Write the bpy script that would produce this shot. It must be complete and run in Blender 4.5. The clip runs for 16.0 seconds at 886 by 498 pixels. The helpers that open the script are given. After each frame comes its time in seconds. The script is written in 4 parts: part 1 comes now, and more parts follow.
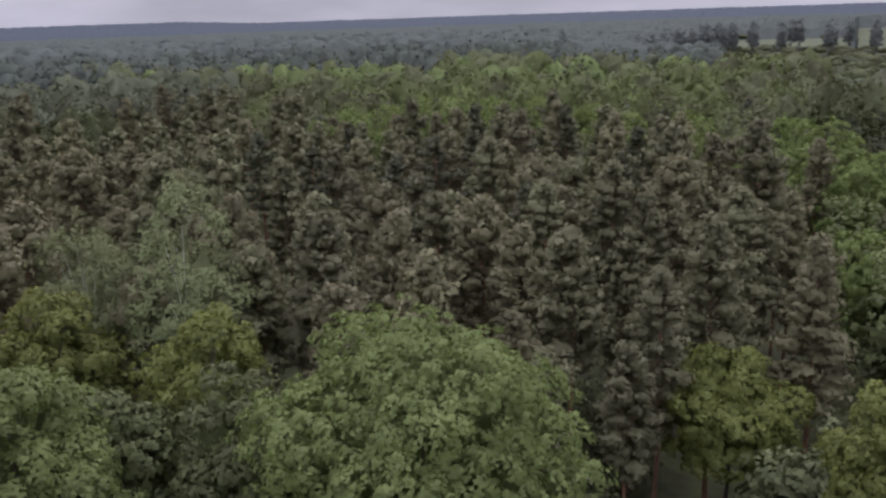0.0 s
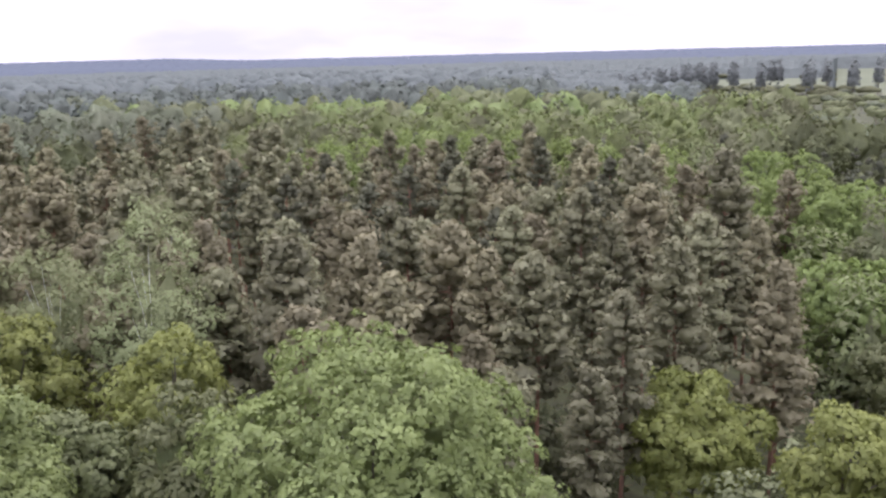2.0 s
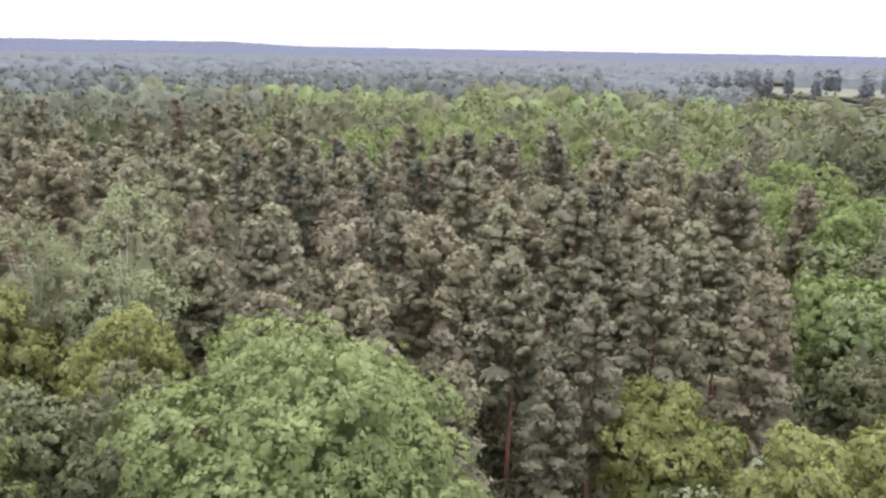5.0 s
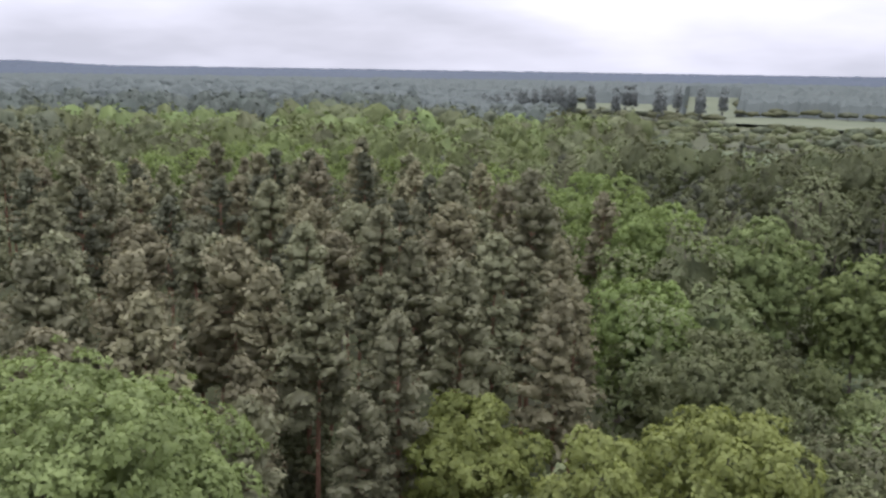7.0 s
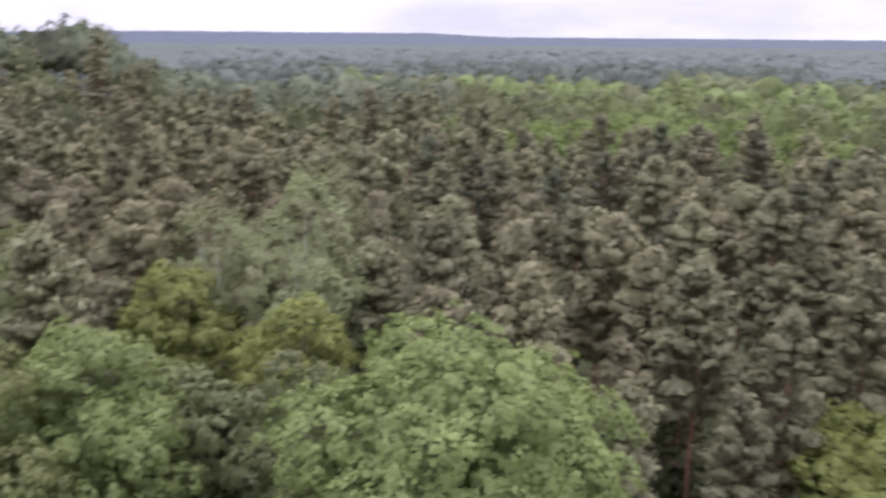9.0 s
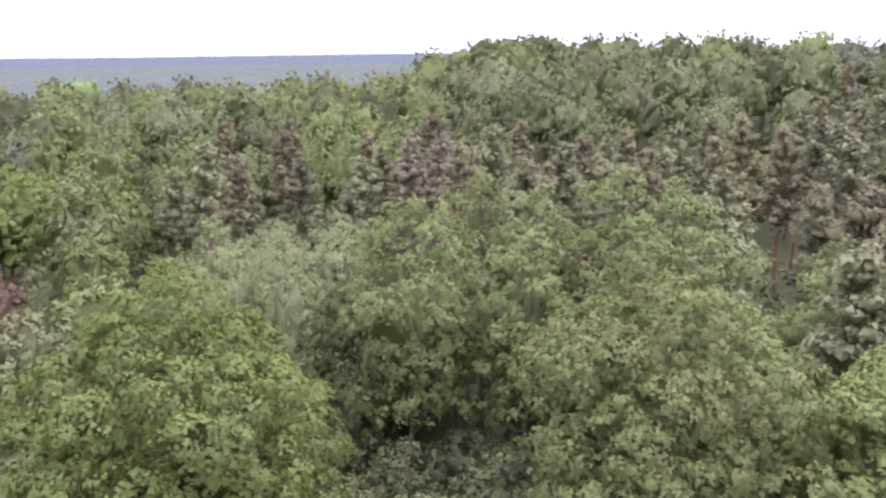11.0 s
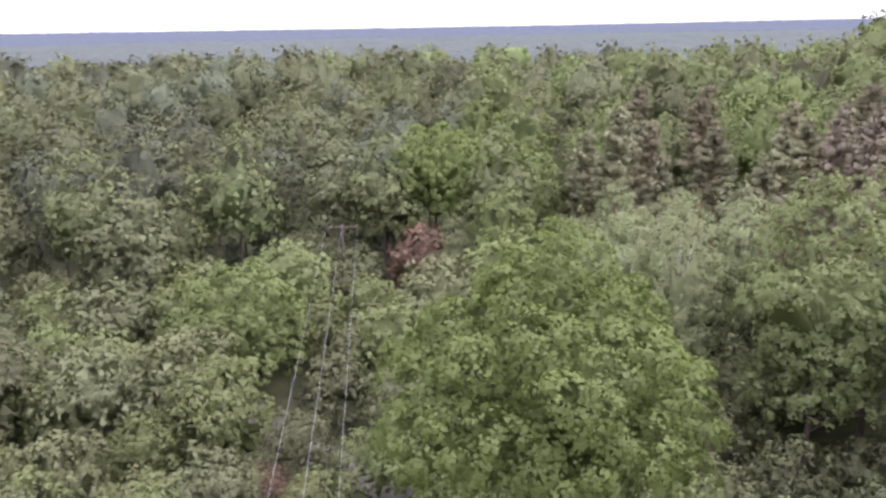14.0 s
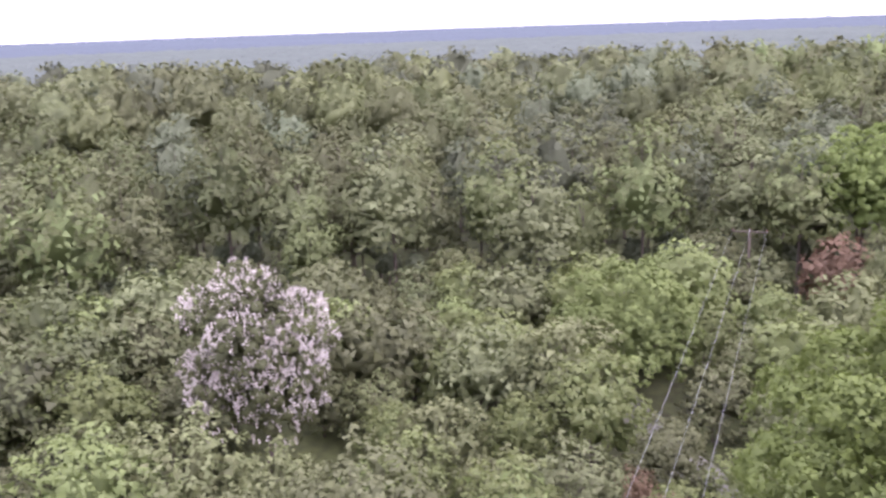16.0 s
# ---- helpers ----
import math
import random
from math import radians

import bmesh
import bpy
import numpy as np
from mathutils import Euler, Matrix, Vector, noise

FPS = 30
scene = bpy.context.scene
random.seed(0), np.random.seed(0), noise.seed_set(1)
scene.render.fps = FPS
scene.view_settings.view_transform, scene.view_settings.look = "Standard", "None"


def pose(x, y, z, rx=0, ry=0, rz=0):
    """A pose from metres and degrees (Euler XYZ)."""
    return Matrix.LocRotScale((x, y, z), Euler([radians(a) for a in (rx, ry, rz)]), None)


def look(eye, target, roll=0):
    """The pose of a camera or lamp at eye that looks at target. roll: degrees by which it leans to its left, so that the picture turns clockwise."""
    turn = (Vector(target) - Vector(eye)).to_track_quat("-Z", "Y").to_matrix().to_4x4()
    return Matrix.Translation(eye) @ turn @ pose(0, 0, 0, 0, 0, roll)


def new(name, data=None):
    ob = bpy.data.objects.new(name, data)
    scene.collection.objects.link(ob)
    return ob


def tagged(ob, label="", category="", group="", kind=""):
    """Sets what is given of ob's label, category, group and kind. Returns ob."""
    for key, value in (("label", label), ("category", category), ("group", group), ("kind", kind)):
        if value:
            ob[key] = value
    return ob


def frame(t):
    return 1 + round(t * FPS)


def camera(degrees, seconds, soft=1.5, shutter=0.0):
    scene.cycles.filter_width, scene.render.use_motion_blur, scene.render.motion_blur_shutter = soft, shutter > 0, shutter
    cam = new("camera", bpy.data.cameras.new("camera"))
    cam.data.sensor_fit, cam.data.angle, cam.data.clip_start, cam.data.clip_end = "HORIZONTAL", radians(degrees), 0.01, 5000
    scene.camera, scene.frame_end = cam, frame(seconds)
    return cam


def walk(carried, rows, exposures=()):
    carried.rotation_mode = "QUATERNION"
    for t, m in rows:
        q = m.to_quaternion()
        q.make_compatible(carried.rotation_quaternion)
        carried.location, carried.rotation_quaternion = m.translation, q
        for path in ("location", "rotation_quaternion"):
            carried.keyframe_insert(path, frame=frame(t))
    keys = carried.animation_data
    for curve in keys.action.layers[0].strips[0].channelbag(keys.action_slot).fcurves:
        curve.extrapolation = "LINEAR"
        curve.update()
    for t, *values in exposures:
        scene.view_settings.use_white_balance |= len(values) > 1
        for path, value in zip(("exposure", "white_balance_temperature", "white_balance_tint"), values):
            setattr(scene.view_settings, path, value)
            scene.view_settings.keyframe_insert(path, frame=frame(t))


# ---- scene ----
cam = camera(52.8, 16.0, soft=2.5, shutter=0.16)
PATH = [
    (0, (-0.013, 0.051, 31.997), (-0.014, 1.986, 31.49), -1.9),
    (0.5, (0.16, -0.327, 31.715), (0.21, 1.614, 31.235), -0.8),
    (1, (0.429, -0.534, 31.501), (0.493, 1.408, 31.026), -1.3),
    (1.5, (0.805, -0.612, 31.325), (0.86, 1.333, 30.862), -0.9),
    (2, (1.209, -0.548, 31.302), (1.242, 1.406, 30.874), -1.5),
    (2.5, (1.774, -0.519, 31.248), (1.791, 1.438, 30.834), -1.6),
    (3, (2.337, -0.466, 31.245), (2.331, 1.488, 30.816), -1.6),
    (3.2, (2.611, -0.416, 31.244), (2.596, 1.537, 30.812), -1.2),
    (5.3, (5.805, 0.046, 31.264), (5.738, 1.995, 30.823), 1.2),
    (5.5, (5.999, 0.081, 31.15), (5.98, 2.038, 30.736), 0.4),
    (6, (6.443, 0.505, 31.217), (6.54, 2.458, 30.8), -0.7),
    (6.5, (6.725, 0.773, 31.11), (6.938, 2.725, 30.731), 0.2),
    (7, (6.96, 1.019, 31.076), (7.279, 2.954, 30.68), 0.9),
    (7.5, (7.122, 1.22, 30.967), (7.558, 3.127, 30.549), 1.9),
    (8, (7.013, 1.576, 30.963), (7.481, 3.465, 30.505), 0.8),
    (8.5, (6.668, 1.958, 30.966), (6.991, 3.878, 30.507), 1.3),
    (8.7, (6.277, 2.209, 31.032), (6.346, 4.157, 30.584), 0.6),
    (8.9, (5.92, 2.493, 31.032), (5.635, 4.424, 30.594), -0.7),
    (9, (5.833, 2.61, 31.059), (5.348, 4.493, 30.593), 0.5),
    (9.2, (5.774, 2.752, 31.187), (4.946, 4.504, 30.694), 0.1),
    (9.5, (5.304, 2.702, 31.079), (4.104, 4.224, 30.586), -0.7),
    (9.7, (4.947, 2.733, 31.111), (3.516, 4.046, 30.635), -0.7),
    (11.8, (3.66, 4.837, 30.504), (1.877, 5.636, 30.075), -0.7),
    (12, (3.636, 4.839, 30.5), (1.855, 5.644, 30.074), -0.7),
    (12.5, (3.639, 4.844, 30.496), (1.796, 5.487, 30.059), -0.6),
    (13, (3.42, 4.921, 30.444), (1.516, 5.328, 29.989), -0.2),
    (13.5, (3.242, 4.973, 30.395), (1.312, 5.171, 29.907), -1.0),
    (14, (3.049, 5.034, 30.34), (1.109, 4.99, 29.855), -1.2),
    (14.5, (2.902, 5.061, 30.286), (0.975, 4.817, 29.811), -1.5),
    (15, (2.884, 5.061, 30.262), (1.003, 4.598, 29.765), -1.1),
    (15.5, (2.227, 6.098, 30.042), (0.407, 5.445, 29.531), -0.9),
    (16, (1.654, 6.282, 30.499), (-0.057, 5.363, 30.022), -2.1),
]
walk(cam, [(t, look(eye, target, roll)) for t, eye, target, roll in PATH],
     exposures=[(t, e - 0.07, 5800, tint + 5) for t, e, tint in ((0.0, -1.32, 22), (0.5, -0.68, 27), (1.0, -0.13, 28), (2.5, -0.2, 26), (3.0, -0.3, 25), (5.5, 0.12, 27), (6.0, -0.12, 25), (6.5, -0.3, 21), (7.0, -0.6, 17), (8.5, -0.6, 18), (9.0, -0.28, 25), (9.5, 0.1, 27), (12.0, 0.22, 27), (12.5, 0.08, 27), (13.5, 0.02, 28), (14.5, 0.12, 29), (15.5, 0.12, 31), (16.0, 0.33, 33))])

# ---- sky and sun: a bright overcast day ----
SUN_AZ, SUN_EL = -12.0, 48.0          # degrees left of +y, degrees above the horizon
world = bpy.data.worlds.new("overcast_sky")
scene.world = world
world.use_nodes = True
wn, wl = world.node_tree.nodes, world.node_tree.links
wn.clear()
sky = wn.new("ShaderNodeTexSky")
sky.sky_type, sky.sun_disc = "NISHITA", False
sky.sun_elevation, sky.sun_rotation = radians(SUN_EL), radians(-SUN_AZ)
sky.air_density, sky.dust_density = 1.0, 3.0
co = wn.new("ShaderNodeTexCoord")
mp = wn.new("ShaderNodeMapping")
mp.inputs["Scale"].default_value = (1.0, 1.0, 4.0)
cloud = wn.new("ShaderNodeTexNoise")
cloud.inputs["Scale"].default_value, cloud.inputs["Detail"].default_value = 2.2, 5.0
ramp = wn.new("ShaderNodeValToRGB")
ramp.color_ramp.elements[0].position, ramp.color_ramp.elements[0].color = 0.36, (9.9, 10.1, 10.0, 1)
ramp.color_ramp.elements[1].position, ramp.color_ramp.elements[1].color = 0.60, (15.8, 15.8, 15.6, 1)
mixc = wn.new("ShaderNodeMix")
mixc.data_type = "RGBA"
mixc.inputs["Factor"].default_value = 0.88
bg = wn.new("ShaderNodeBackground")
bg.inputs["Strength"].default_value = 0.12
wo = wn.new("ShaderNodeOutputWorld")
wl.new(co.outputs["Generated"], mp.inputs["Vector"])
wl.new(mp.outputs["Vector"], cloud.inputs["Vector"])
wl.new(cloud.outputs["Fac"], ramp.inputs["Fac"])
wl.new(sky.outputs["Color"], mixc.inputs["A"])
wl.new(ramp.outputs["Color"], mixc.inputs["B"])
sep = wn.new("ShaderNodeSeparateXYZ")
rise = wn.new("ShaderNodeMapRange")
rise.inputs["From Min"].default_value, rise.inputs["From Max"].default_value = 0.05, 1.0
rise.inputs["To Min"].default_value, rise.inputs["To Max"].default_value = 0.95, 3.4
lift = wn.new("ShaderNodeVectorMath")
lift.operation = "SCALE"
wl.new(co.outputs["Generated"], sep.inputs["Vector"])
wl.new(sep.outputs["Z"], rise.inputs["Value"])
wl.new(rise.outputs["Result"], lift.inputs["Scale"])
wl.new(mixc.outputs["Result"], lift.inputs[0])
wl.new(lift.outputs["Vector"], bg.inputs["Color"])
wl.new(bg.outputs["Background"], wo.inputs["Surface"])

sun_data = bpy.data.lights.new("sun", "SUN")
sun_data.energy, sun_data.angle, sun_data.color = 1.7, radians(14), (1.0, 0.96, 0.9)
sun = new("sun", sun_data)
sun.matrix_world = look((0, 0, 200), (200 * math.sin(radians(SUN_AZ)), -200 * math.cos(radians(SUN_AZ)), 200 - 200 * math.tan(radians(SUN_EL))))


# ---- materials ----
def leaf_material(name, dark, light, through_light=0.28, rough=0.6, patch=0.35, grain=4.5, vary=0.2):
    """Foliage: two greens mixed by leaf and by patch, some light passing through."""
    m = bpy.data.materials.new(name)
    m.use_nodes = True
    n, l = m.node_tree.nodes, m.node_tree.links
    n.clear()
    geo, info, tex = n.new("ShaderNodeNewGeometry"), n.new("ShaderNodeObjectInfo"), n.new("ShaderNodeTexCoord")
    noi = n.new("ShaderNodeTexNoise")
    noi.inputs["Scale"].default_value, noi.inputs["Detail"].default_value = patch, 3.0
    l.new(tex.outputs["Object"], noi.inputs["Vector"])
    a = n.new("ShaderNodeMath")
    a.operation = "MULTIPLY_ADD"
    a.inputs[1].default_value, a.inputs[2].default_value = 0.13, 0.12
    l.new(geo.outputs["Random Per Island"], a.inputs[0])
    b = n.new("ShaderNodeMath")
    b.operation = "MULTIPLY_ADD"
    b.inputs[1].default_value = 0.7
    l.new(noi.outputs["Fac"], b.inputs[0])
    l.new(a.outputs[0], b.inputs[2])
    cells = n.new("ShaderNodeTexVoronoi")
    cells.inputs["Scale"].default_value = grain * 0.7
    l.new(tex.outputs["Object"], cells.inputs["Vector"])
    fine = n.new("ShaderNodeMath")
    fine.operation = "SUBTRACT"
    fine.use_clamp = True
    fine.inputs[0].default_value = 1.0
    l.new(cells.outputs["Distance"], fine.inputs[1])
    c = n.new("ShaderNodeMath")
    c.operation = "MULTIPLY_ADD"
    c.inputs[1].default_value = 0.18
    l.new(fine.outputs[0], c.inputs[0])
    l.new(b.outputs[0], c.inputs[2])
    e = n.new("ShaderNodeMath")
    e.operation = "SUBTRACT"
    e.use_clamp = True
    e.inputs[1].default_value = 0.08
    l.new(c.outputs[0], e.inputs[0])
    mix = n.new("ShaderNodeMix")
    mix.data_type = "RGBA"
    mix.inputs["A"].default_value, mix.inputs["B"].default_value = (*dark, 1), (*light, 1)
    l.new(e.outputs[0], mix.inputs["Factor"])
    hsv = n.new("ShaderNodeHueSaturation")
    h = n.new("ShaderNodeMapRange")
    h.inputs["To Min"].default_value, h.inputs["To Max"].default_value = 0.5 - 0.05 * vary, 0.5 + 0.05 * vary
    v = n.new("ShaderNodeMapRange")
    v.inputs["To Min"].default_value, v.inputs["To Max"].default_value = 1 - vary, 1 + vary
    l.new(info.outputs["Random"], h.inputs["Value"])
    l.new(info.outputs["Random"], v.inputs["Value"])
    l.new(h.outputs["Result"], hsv.inputs["Hue"])
    l.new(v.outputs["Result"], hsv.inputs["Value"])
    l.new(mix.outputs["Result"], hsv.inputs["Color"])
    hsv.inputs["Saturation"].default_value = 0.97
    relief = n.new("ShaderNodeBump")
    relief.inputs["Strength"].default_value, relief.inputs["Distance"].default_value = 0.4, 0.5 / grain
    l.new(fine.outputs[0], relief.inputs["Height"])
    di, tr, gl = n.new("ShaderNodeBsdfDiffuse"), n.new("ShaderNodeBsdfTranslucent"), n.new("ShaderNodeBsdfGlossy")
    gl.inputs["Roughness"].default_value = rough
    gl.inputs["Color"].default_value = (0.9, 0.92, 0.8, 1)
    l.new(relief.outputs["Normal"], di.inputs["Normal"])
    l.new(hsv.outputs["Color"], di.inputs["Color"])
    l.new(hsv.outputs["Color"], tr.inputs["Color"])
    m1, m2, out = n.new("ShaderNodeMixShader"), n.new("ShaderNodeMixShader"), n.new("ShaderNodeOutputMaterial")
    m1.inputs["Fac"].default_value, m2.inputs["Fac"].default_value = through_light, 0.025
    l.new(di.outputs[0], m1.inputs[1])
    l.new(tr.outputs[0], m1.inputs[2])
    l.new(m1.outputs[0], m2.inputs[1])
    l.new(gl.outputs[0], m2.inputs[2])
    l.new(m2.outputs[0], out.inputs["Surface"])
    return m


def solid_material(name, dark, light, scale=3.0, stretch=(1, 1, 1), rough=0.85, bump=0.4, gloss=0.2):
    """Bark, soil, grass: two tones at two scales with relief."""
    m = bpy.data.materials.new(name)
    m.use_nodes = True
    n, l = m.node_tree.nodes, m.node_tree.links
    bs = n["Principled BSDF"]
    tex, mapg = n.new("ShaderNodeTexCoord"), n.new("ShaderNodeMapping")
    mapg.inputs["Scale"].default_value = stretch
    l.new(tex.outputs["Object"], mapg.inputs["Vector"])
    n1, n2 = n.new("ShaderNodeTexNoise"), n.new("ShaderNodeTexNoise")
    n1.inputs["Scale"].default_value, n1.inputs["Detail"].default_value = scale, 6.0
    n2.inputs["Scale"].default_value, n2.inputs["Detail"].default_value = scale * 0.12, 3.0
    l.new(mapg.outputs["Vector"], n1.inputs["Vector"])
    l.new(mapg.outputs["Vector"], n2.inputs["Vector"])
    ad = n.new("ShaderNodeMath")
    ad.operation = "ADD"
    l.new(n1.outputs["Fac"], ad.inputs[0])
    l.new(n2.outputs["Fac"], ad.inputs[1])
    mr = n.new("ShaderNodeMapRange")
    mr.inputs["From Min"].default_value, mr.inputs["From Max"].default_value = 0.7, 1.3
    l.new(ad.outputs[0], mr.inputs["Value"])
    mix = n.new("ShaderNodeMix")
    mix.data_type = "RGBA"
    mix.inputs["A"].default_value, mix.inputs["B"].default_value = (*dark, 1), (*light, 1)
    l.new(mr.outputs["Result"], mix.inputs["Factor"])
    l.new(mix.outputs["Result"], bs.inputs["Base Color"])
    bs.inputs["Roughness"].default_value = rough
    bs.inputs["Specular IOR Level"].default_value = gloss
    bp = n.new("ShaderNodeBump")
    bp.inputs["Strength"].default_value = bump
    l.new(n1.outputs["Fac"], bp.inputs["Height"])
    l.new(bp.outputs["Normal"], bs.inputs["Normal"])
    return m


MAPLE = leaf_material("maple_leaves", (0.08, 0.106, 0.029), (0.25, 0.306, 0.084), 0.42, vary=0.06)
OAK = leaf_material("oak_leaves", (0.056, 0.08, 0.018), (0.185, 0.235, 0.046), 0.42, vary=0.06)
YELLOW = leaf_material("yellow_green_leaves", (0.1, 0.117, 0.023), (0.242, 0.268, 0.054), 0.42, vary=0.06)
LIME = leaf_material("lime_green_leaves", (0.075, 0.1, 0.027), (0.178, 0.214, 0.056), vary=0.1)
FRESH = leaf_material("fresh_bright_leaves", (0.092, 0.13, 0.03), (0.22, 0.284, 0.064), 0.42, vary=0.06)
WOODGREEN = leaf_material("woodland_green_leaves", (0.075, 0.09, 0.032), (0.165, 0.19, 0.066), vary=0.3)
GREEN = leaf_material("mixed_green_leaves", (0.072, 0.079, 0.034), (0.156, 0.166, 0.07), vary=0.3)
DARKGREEN = leaf_material("dark_green_leaves", (0.048, 0.055, 0.02), (0.098, 0.106, 0.038), vary=0.3)
LARCH = leaf_material("pale_green_leaves", (0.094, 0.116, 0.036), (0.226, 0.262, 0.086), 0.42)
BRONZE = leaf_material("green_and_bronze_leaves", (0.094, 0.09, 0.032), (0.188, 0.222, 0.062), 0.42, patch=0.4, vary=0.06)
OLIVE = leaf_material("olive_leaves", (0.084, 0.093, 0.037), (0.17, 0.18, 0.072))
BIRCH = leaf_material("birch_leaves", (0.116, 0.134, 0.056), (0.236, 0.266, 0.108))
GREYGREEN = leaf_material("grey_green_leaves", (0.065, 0.076, 0.043), (0.135, 0.149, 0.082), vary=0.3)
RUSSET = leaf_material("russet_leaves", (0.14, 0.088, 0.054), (0.24, 0.152, 0.09))
NEEDLE = leaf_material("pine_needles", (0.118, 0.119, 0.06), (0.228, 0.224, 0.114), 0.36)
NEEDLE_DRY = leaf_material("dry_pine_needles", (0.128, 0.118, 0.062), (0.242, 0.218, 0.114), 0.36)
SPRUCE = leaf_material("spruce_needles", (0.05, 0.056, 0.034), (0.1, 0.104, 0.06), 0.2)
NEEDLE_TAN = leaf_material("tan_dry_needles", (0.14, 0.12, 0.078), (0.25, 0.21, 0.14), 0.3)
NEEDLE_DARK = leaf_material("dark_pine_needles", (0.066, 0.07, 0.038), (0.122, 0.124, 0.066), 0.3)
BLOSSOM = leaf_material("white_blossom", (0.36, 0.31, 0.28), (0.64, 0.575, 0.53), 0.2)
# Aerial haze put into the base colour: greyer, less green than nearer woods.
HAZE_WOOD = leaf_material("haze_tinted_woodland", (0.062, 0.076, 0.064), (0.118, 0.136, 0.106), 0.2, patch=0.03)
# Poplar leaves lightened and greyed in colour to stand in for haze.
POPLAR_HAZE = leaf_material("haze_tinted_poplar_leaves", (0.095, 0.108, 0.1), (0.155, 0.168, 0.15), 0.2)
FAR_LIME = leaf_material("sunlit_wood_leaves", (0.08, 0.108, 0.032), (0.185, 0.228, 0.065), vary=0.3)
# Grey and blue haze of distance is painted into these two base colours.
FAR_HAZE_WOOD = leaf_material("haze_tinted_far_wood", (0.05, 0.06, 0.055), (0.096, 0.11, 0.098), 0.1, patch=0.02, grain=0.12)
BLUE_HAZE_WOOD = leaf_material("blue_haze_horizon_wood", (0.06, 0.07, 0.09), (0.09, 0.105, 0.13), 0.0, patch=0.003, grain=0.08)
BARK = solid_material("grey_brown_bark", (0.07, 0.055, 0.045), (0.17, 0.14, 0.115), 9.0, (1, 1, 0.25))
PINE_BARK = solid_material("reddish_pine_bark", (0.13, 0.075, 0.05), (0.30, 0.165, 0.10), 9.0, (1, 1, 0.3))
BIRCH_BARK = solid_material("white_birch_bark", (0.30, 0.28, 0.25), (0.75, 0.73, 0.68), 7.0, (0.4, 0.4, 1.5))
DEAD_WOOD = solid_material("bleached_dead_wood", (0.20, 0.17, 0.14), (0.38, 0.33, 0.28), 9.0, (1, 1, 0.3))
SOIL = solid_material("forest_floor", (0.035, 0.035, 0.018), (0.085, 0.095, 0.035), 0.9, bump=0.6)
GRASS = solid_material("meadow_grass", (0.042, 0.058, 0.022), (0.095, 0.115, 0.044), 1.4, bump=0.5)
FIELD = solid_material("pale_field", (0.105, 0.118, 0.078), (0.145, 0.155, 0.102), 0.05, bump=0.1, gloss=0.0)
TRACK = solid_material("gravel_track", (0.10, 0.094, 0.074), (0.17, 0.16, 0.13), 4.0)
STEEL = solid_material("galvanised_wire", (0.34, 0.345, 0.35), (0.44, 0.445, 0.45), 5.0, rough=0.6, bump=0.0)
CERAMIC = solid_material("brown_ceramic", (0.16, 0.08, 0.05), (0.22, 0.12, 0.08), 5.0, rough=0.3, bump=0.0)

# ---- the lie of the land ----
CX, CY = 4.0, 3.0


def ease(v, a, b):
    t = np.clip((v - a) / (b - a), 0, 1)
    return t * t * (3 - 2 * t)


def bearing(x, y):
    """Degrees to the left of +y and metres, from the middle of the flight."""
    return np.degrees(np.arctan2(-(x - CX), y - CY)), np.hypot(x - CX, y - CY)


def ground_z(x, y):
    x, y = np.asarray(x, float), np.asarray(y, float)
    th, r = bearing(x, y)
    hill = 16.0 * ease(r, 105, 215) * (1 - ease(r, 250, 420)) * ease(th, 27, 37) * (1 - ease(th, 60, 70))
    west = 7.0 * ease(r, 90, 210) * (1 - ease(r, 240, 420)) * ease(th, 58, 72)
    roll = 0.8 * np.sin(x * 0.045 + 1.0) * np.cos(y * 0.038)
    far = 9 * ease(r, 1500, 3600) + 14 * ease(r, 2300, 3400) * ease(th, 10, 16) * (1 - ease(th, 30, 50)) + 10 * ease(r, 2300, 3600) * ease(th, 85, 120)
    return hill + west + roll * ease(r, 20, 80) + far


# ---- mesh helpers ----
def mesh_of(name, verts, faces, mats, idx=None, rounded=False, normals=None):
    """A mesh from arrays; faces all have the same number of corners."""
    verts, faces = np.asarray(verts, np.float32), np.asarray(faces, np.int32)
    me = bpy.data.meshes.new(name)
    me.vertices.add(len(verts))
    me.vertices.foreach_set("co", verts.ravel())
    k = faces.shape[1]
    me.loops.add(faces.size)
    me.loops.foreach_set("vertex_index", faces.ravel())
    me.polygons.add(len(faces))
    me.polygons.foreach_set("loop_start", np.arange(0, faces.size, k, dtype=np.int32))
    for m in mats:
        me.materials.append(m)
    if idx is not None:
        me.polygons.foreach_set("material_index", np.asarray(idx, np.int32))
    me.polygons.foreach_set("use_smooth", np.full(len(faces), rounded))
    me.update(calc_edges=True)
    me.validate()
    if normals is not None:
        me.polygons.foreach_set("use_smooth", np.full(len(faces), True))
        shade = me.attributes.new("custom_normal", "FLOAT_VECTOR", "POINT")
        shade.data.foreach_set("vector", np.asarray(normals, np.float32).ravel())
    return me


def vertex_normals(v, f):
    """Smooth normals of a mesh of three-cornered faces."""
    n = np.cross(v[f[:, 1]] - v[f[:, 0]], v[f[:, 2]] - v[f[:, 0]])
    out = np.zeros_like(v)
    for k in range(3):
        np.add.at(out, f[:, k], n)
    return unit(out)


def clump_normals(rng, ways, ragged=0.22, corners=4):
    """Normals of leaves: those of the leaf clump that they make up, a little ragged."""
    return np.repeat(unit(ways + ragged * rng.normal(size=ways.shape)), corners, 0)


def unit(v):
    return v / np.maximum(np.linalg.norm(v, axis=-1, keepdims=True), 1e-6)


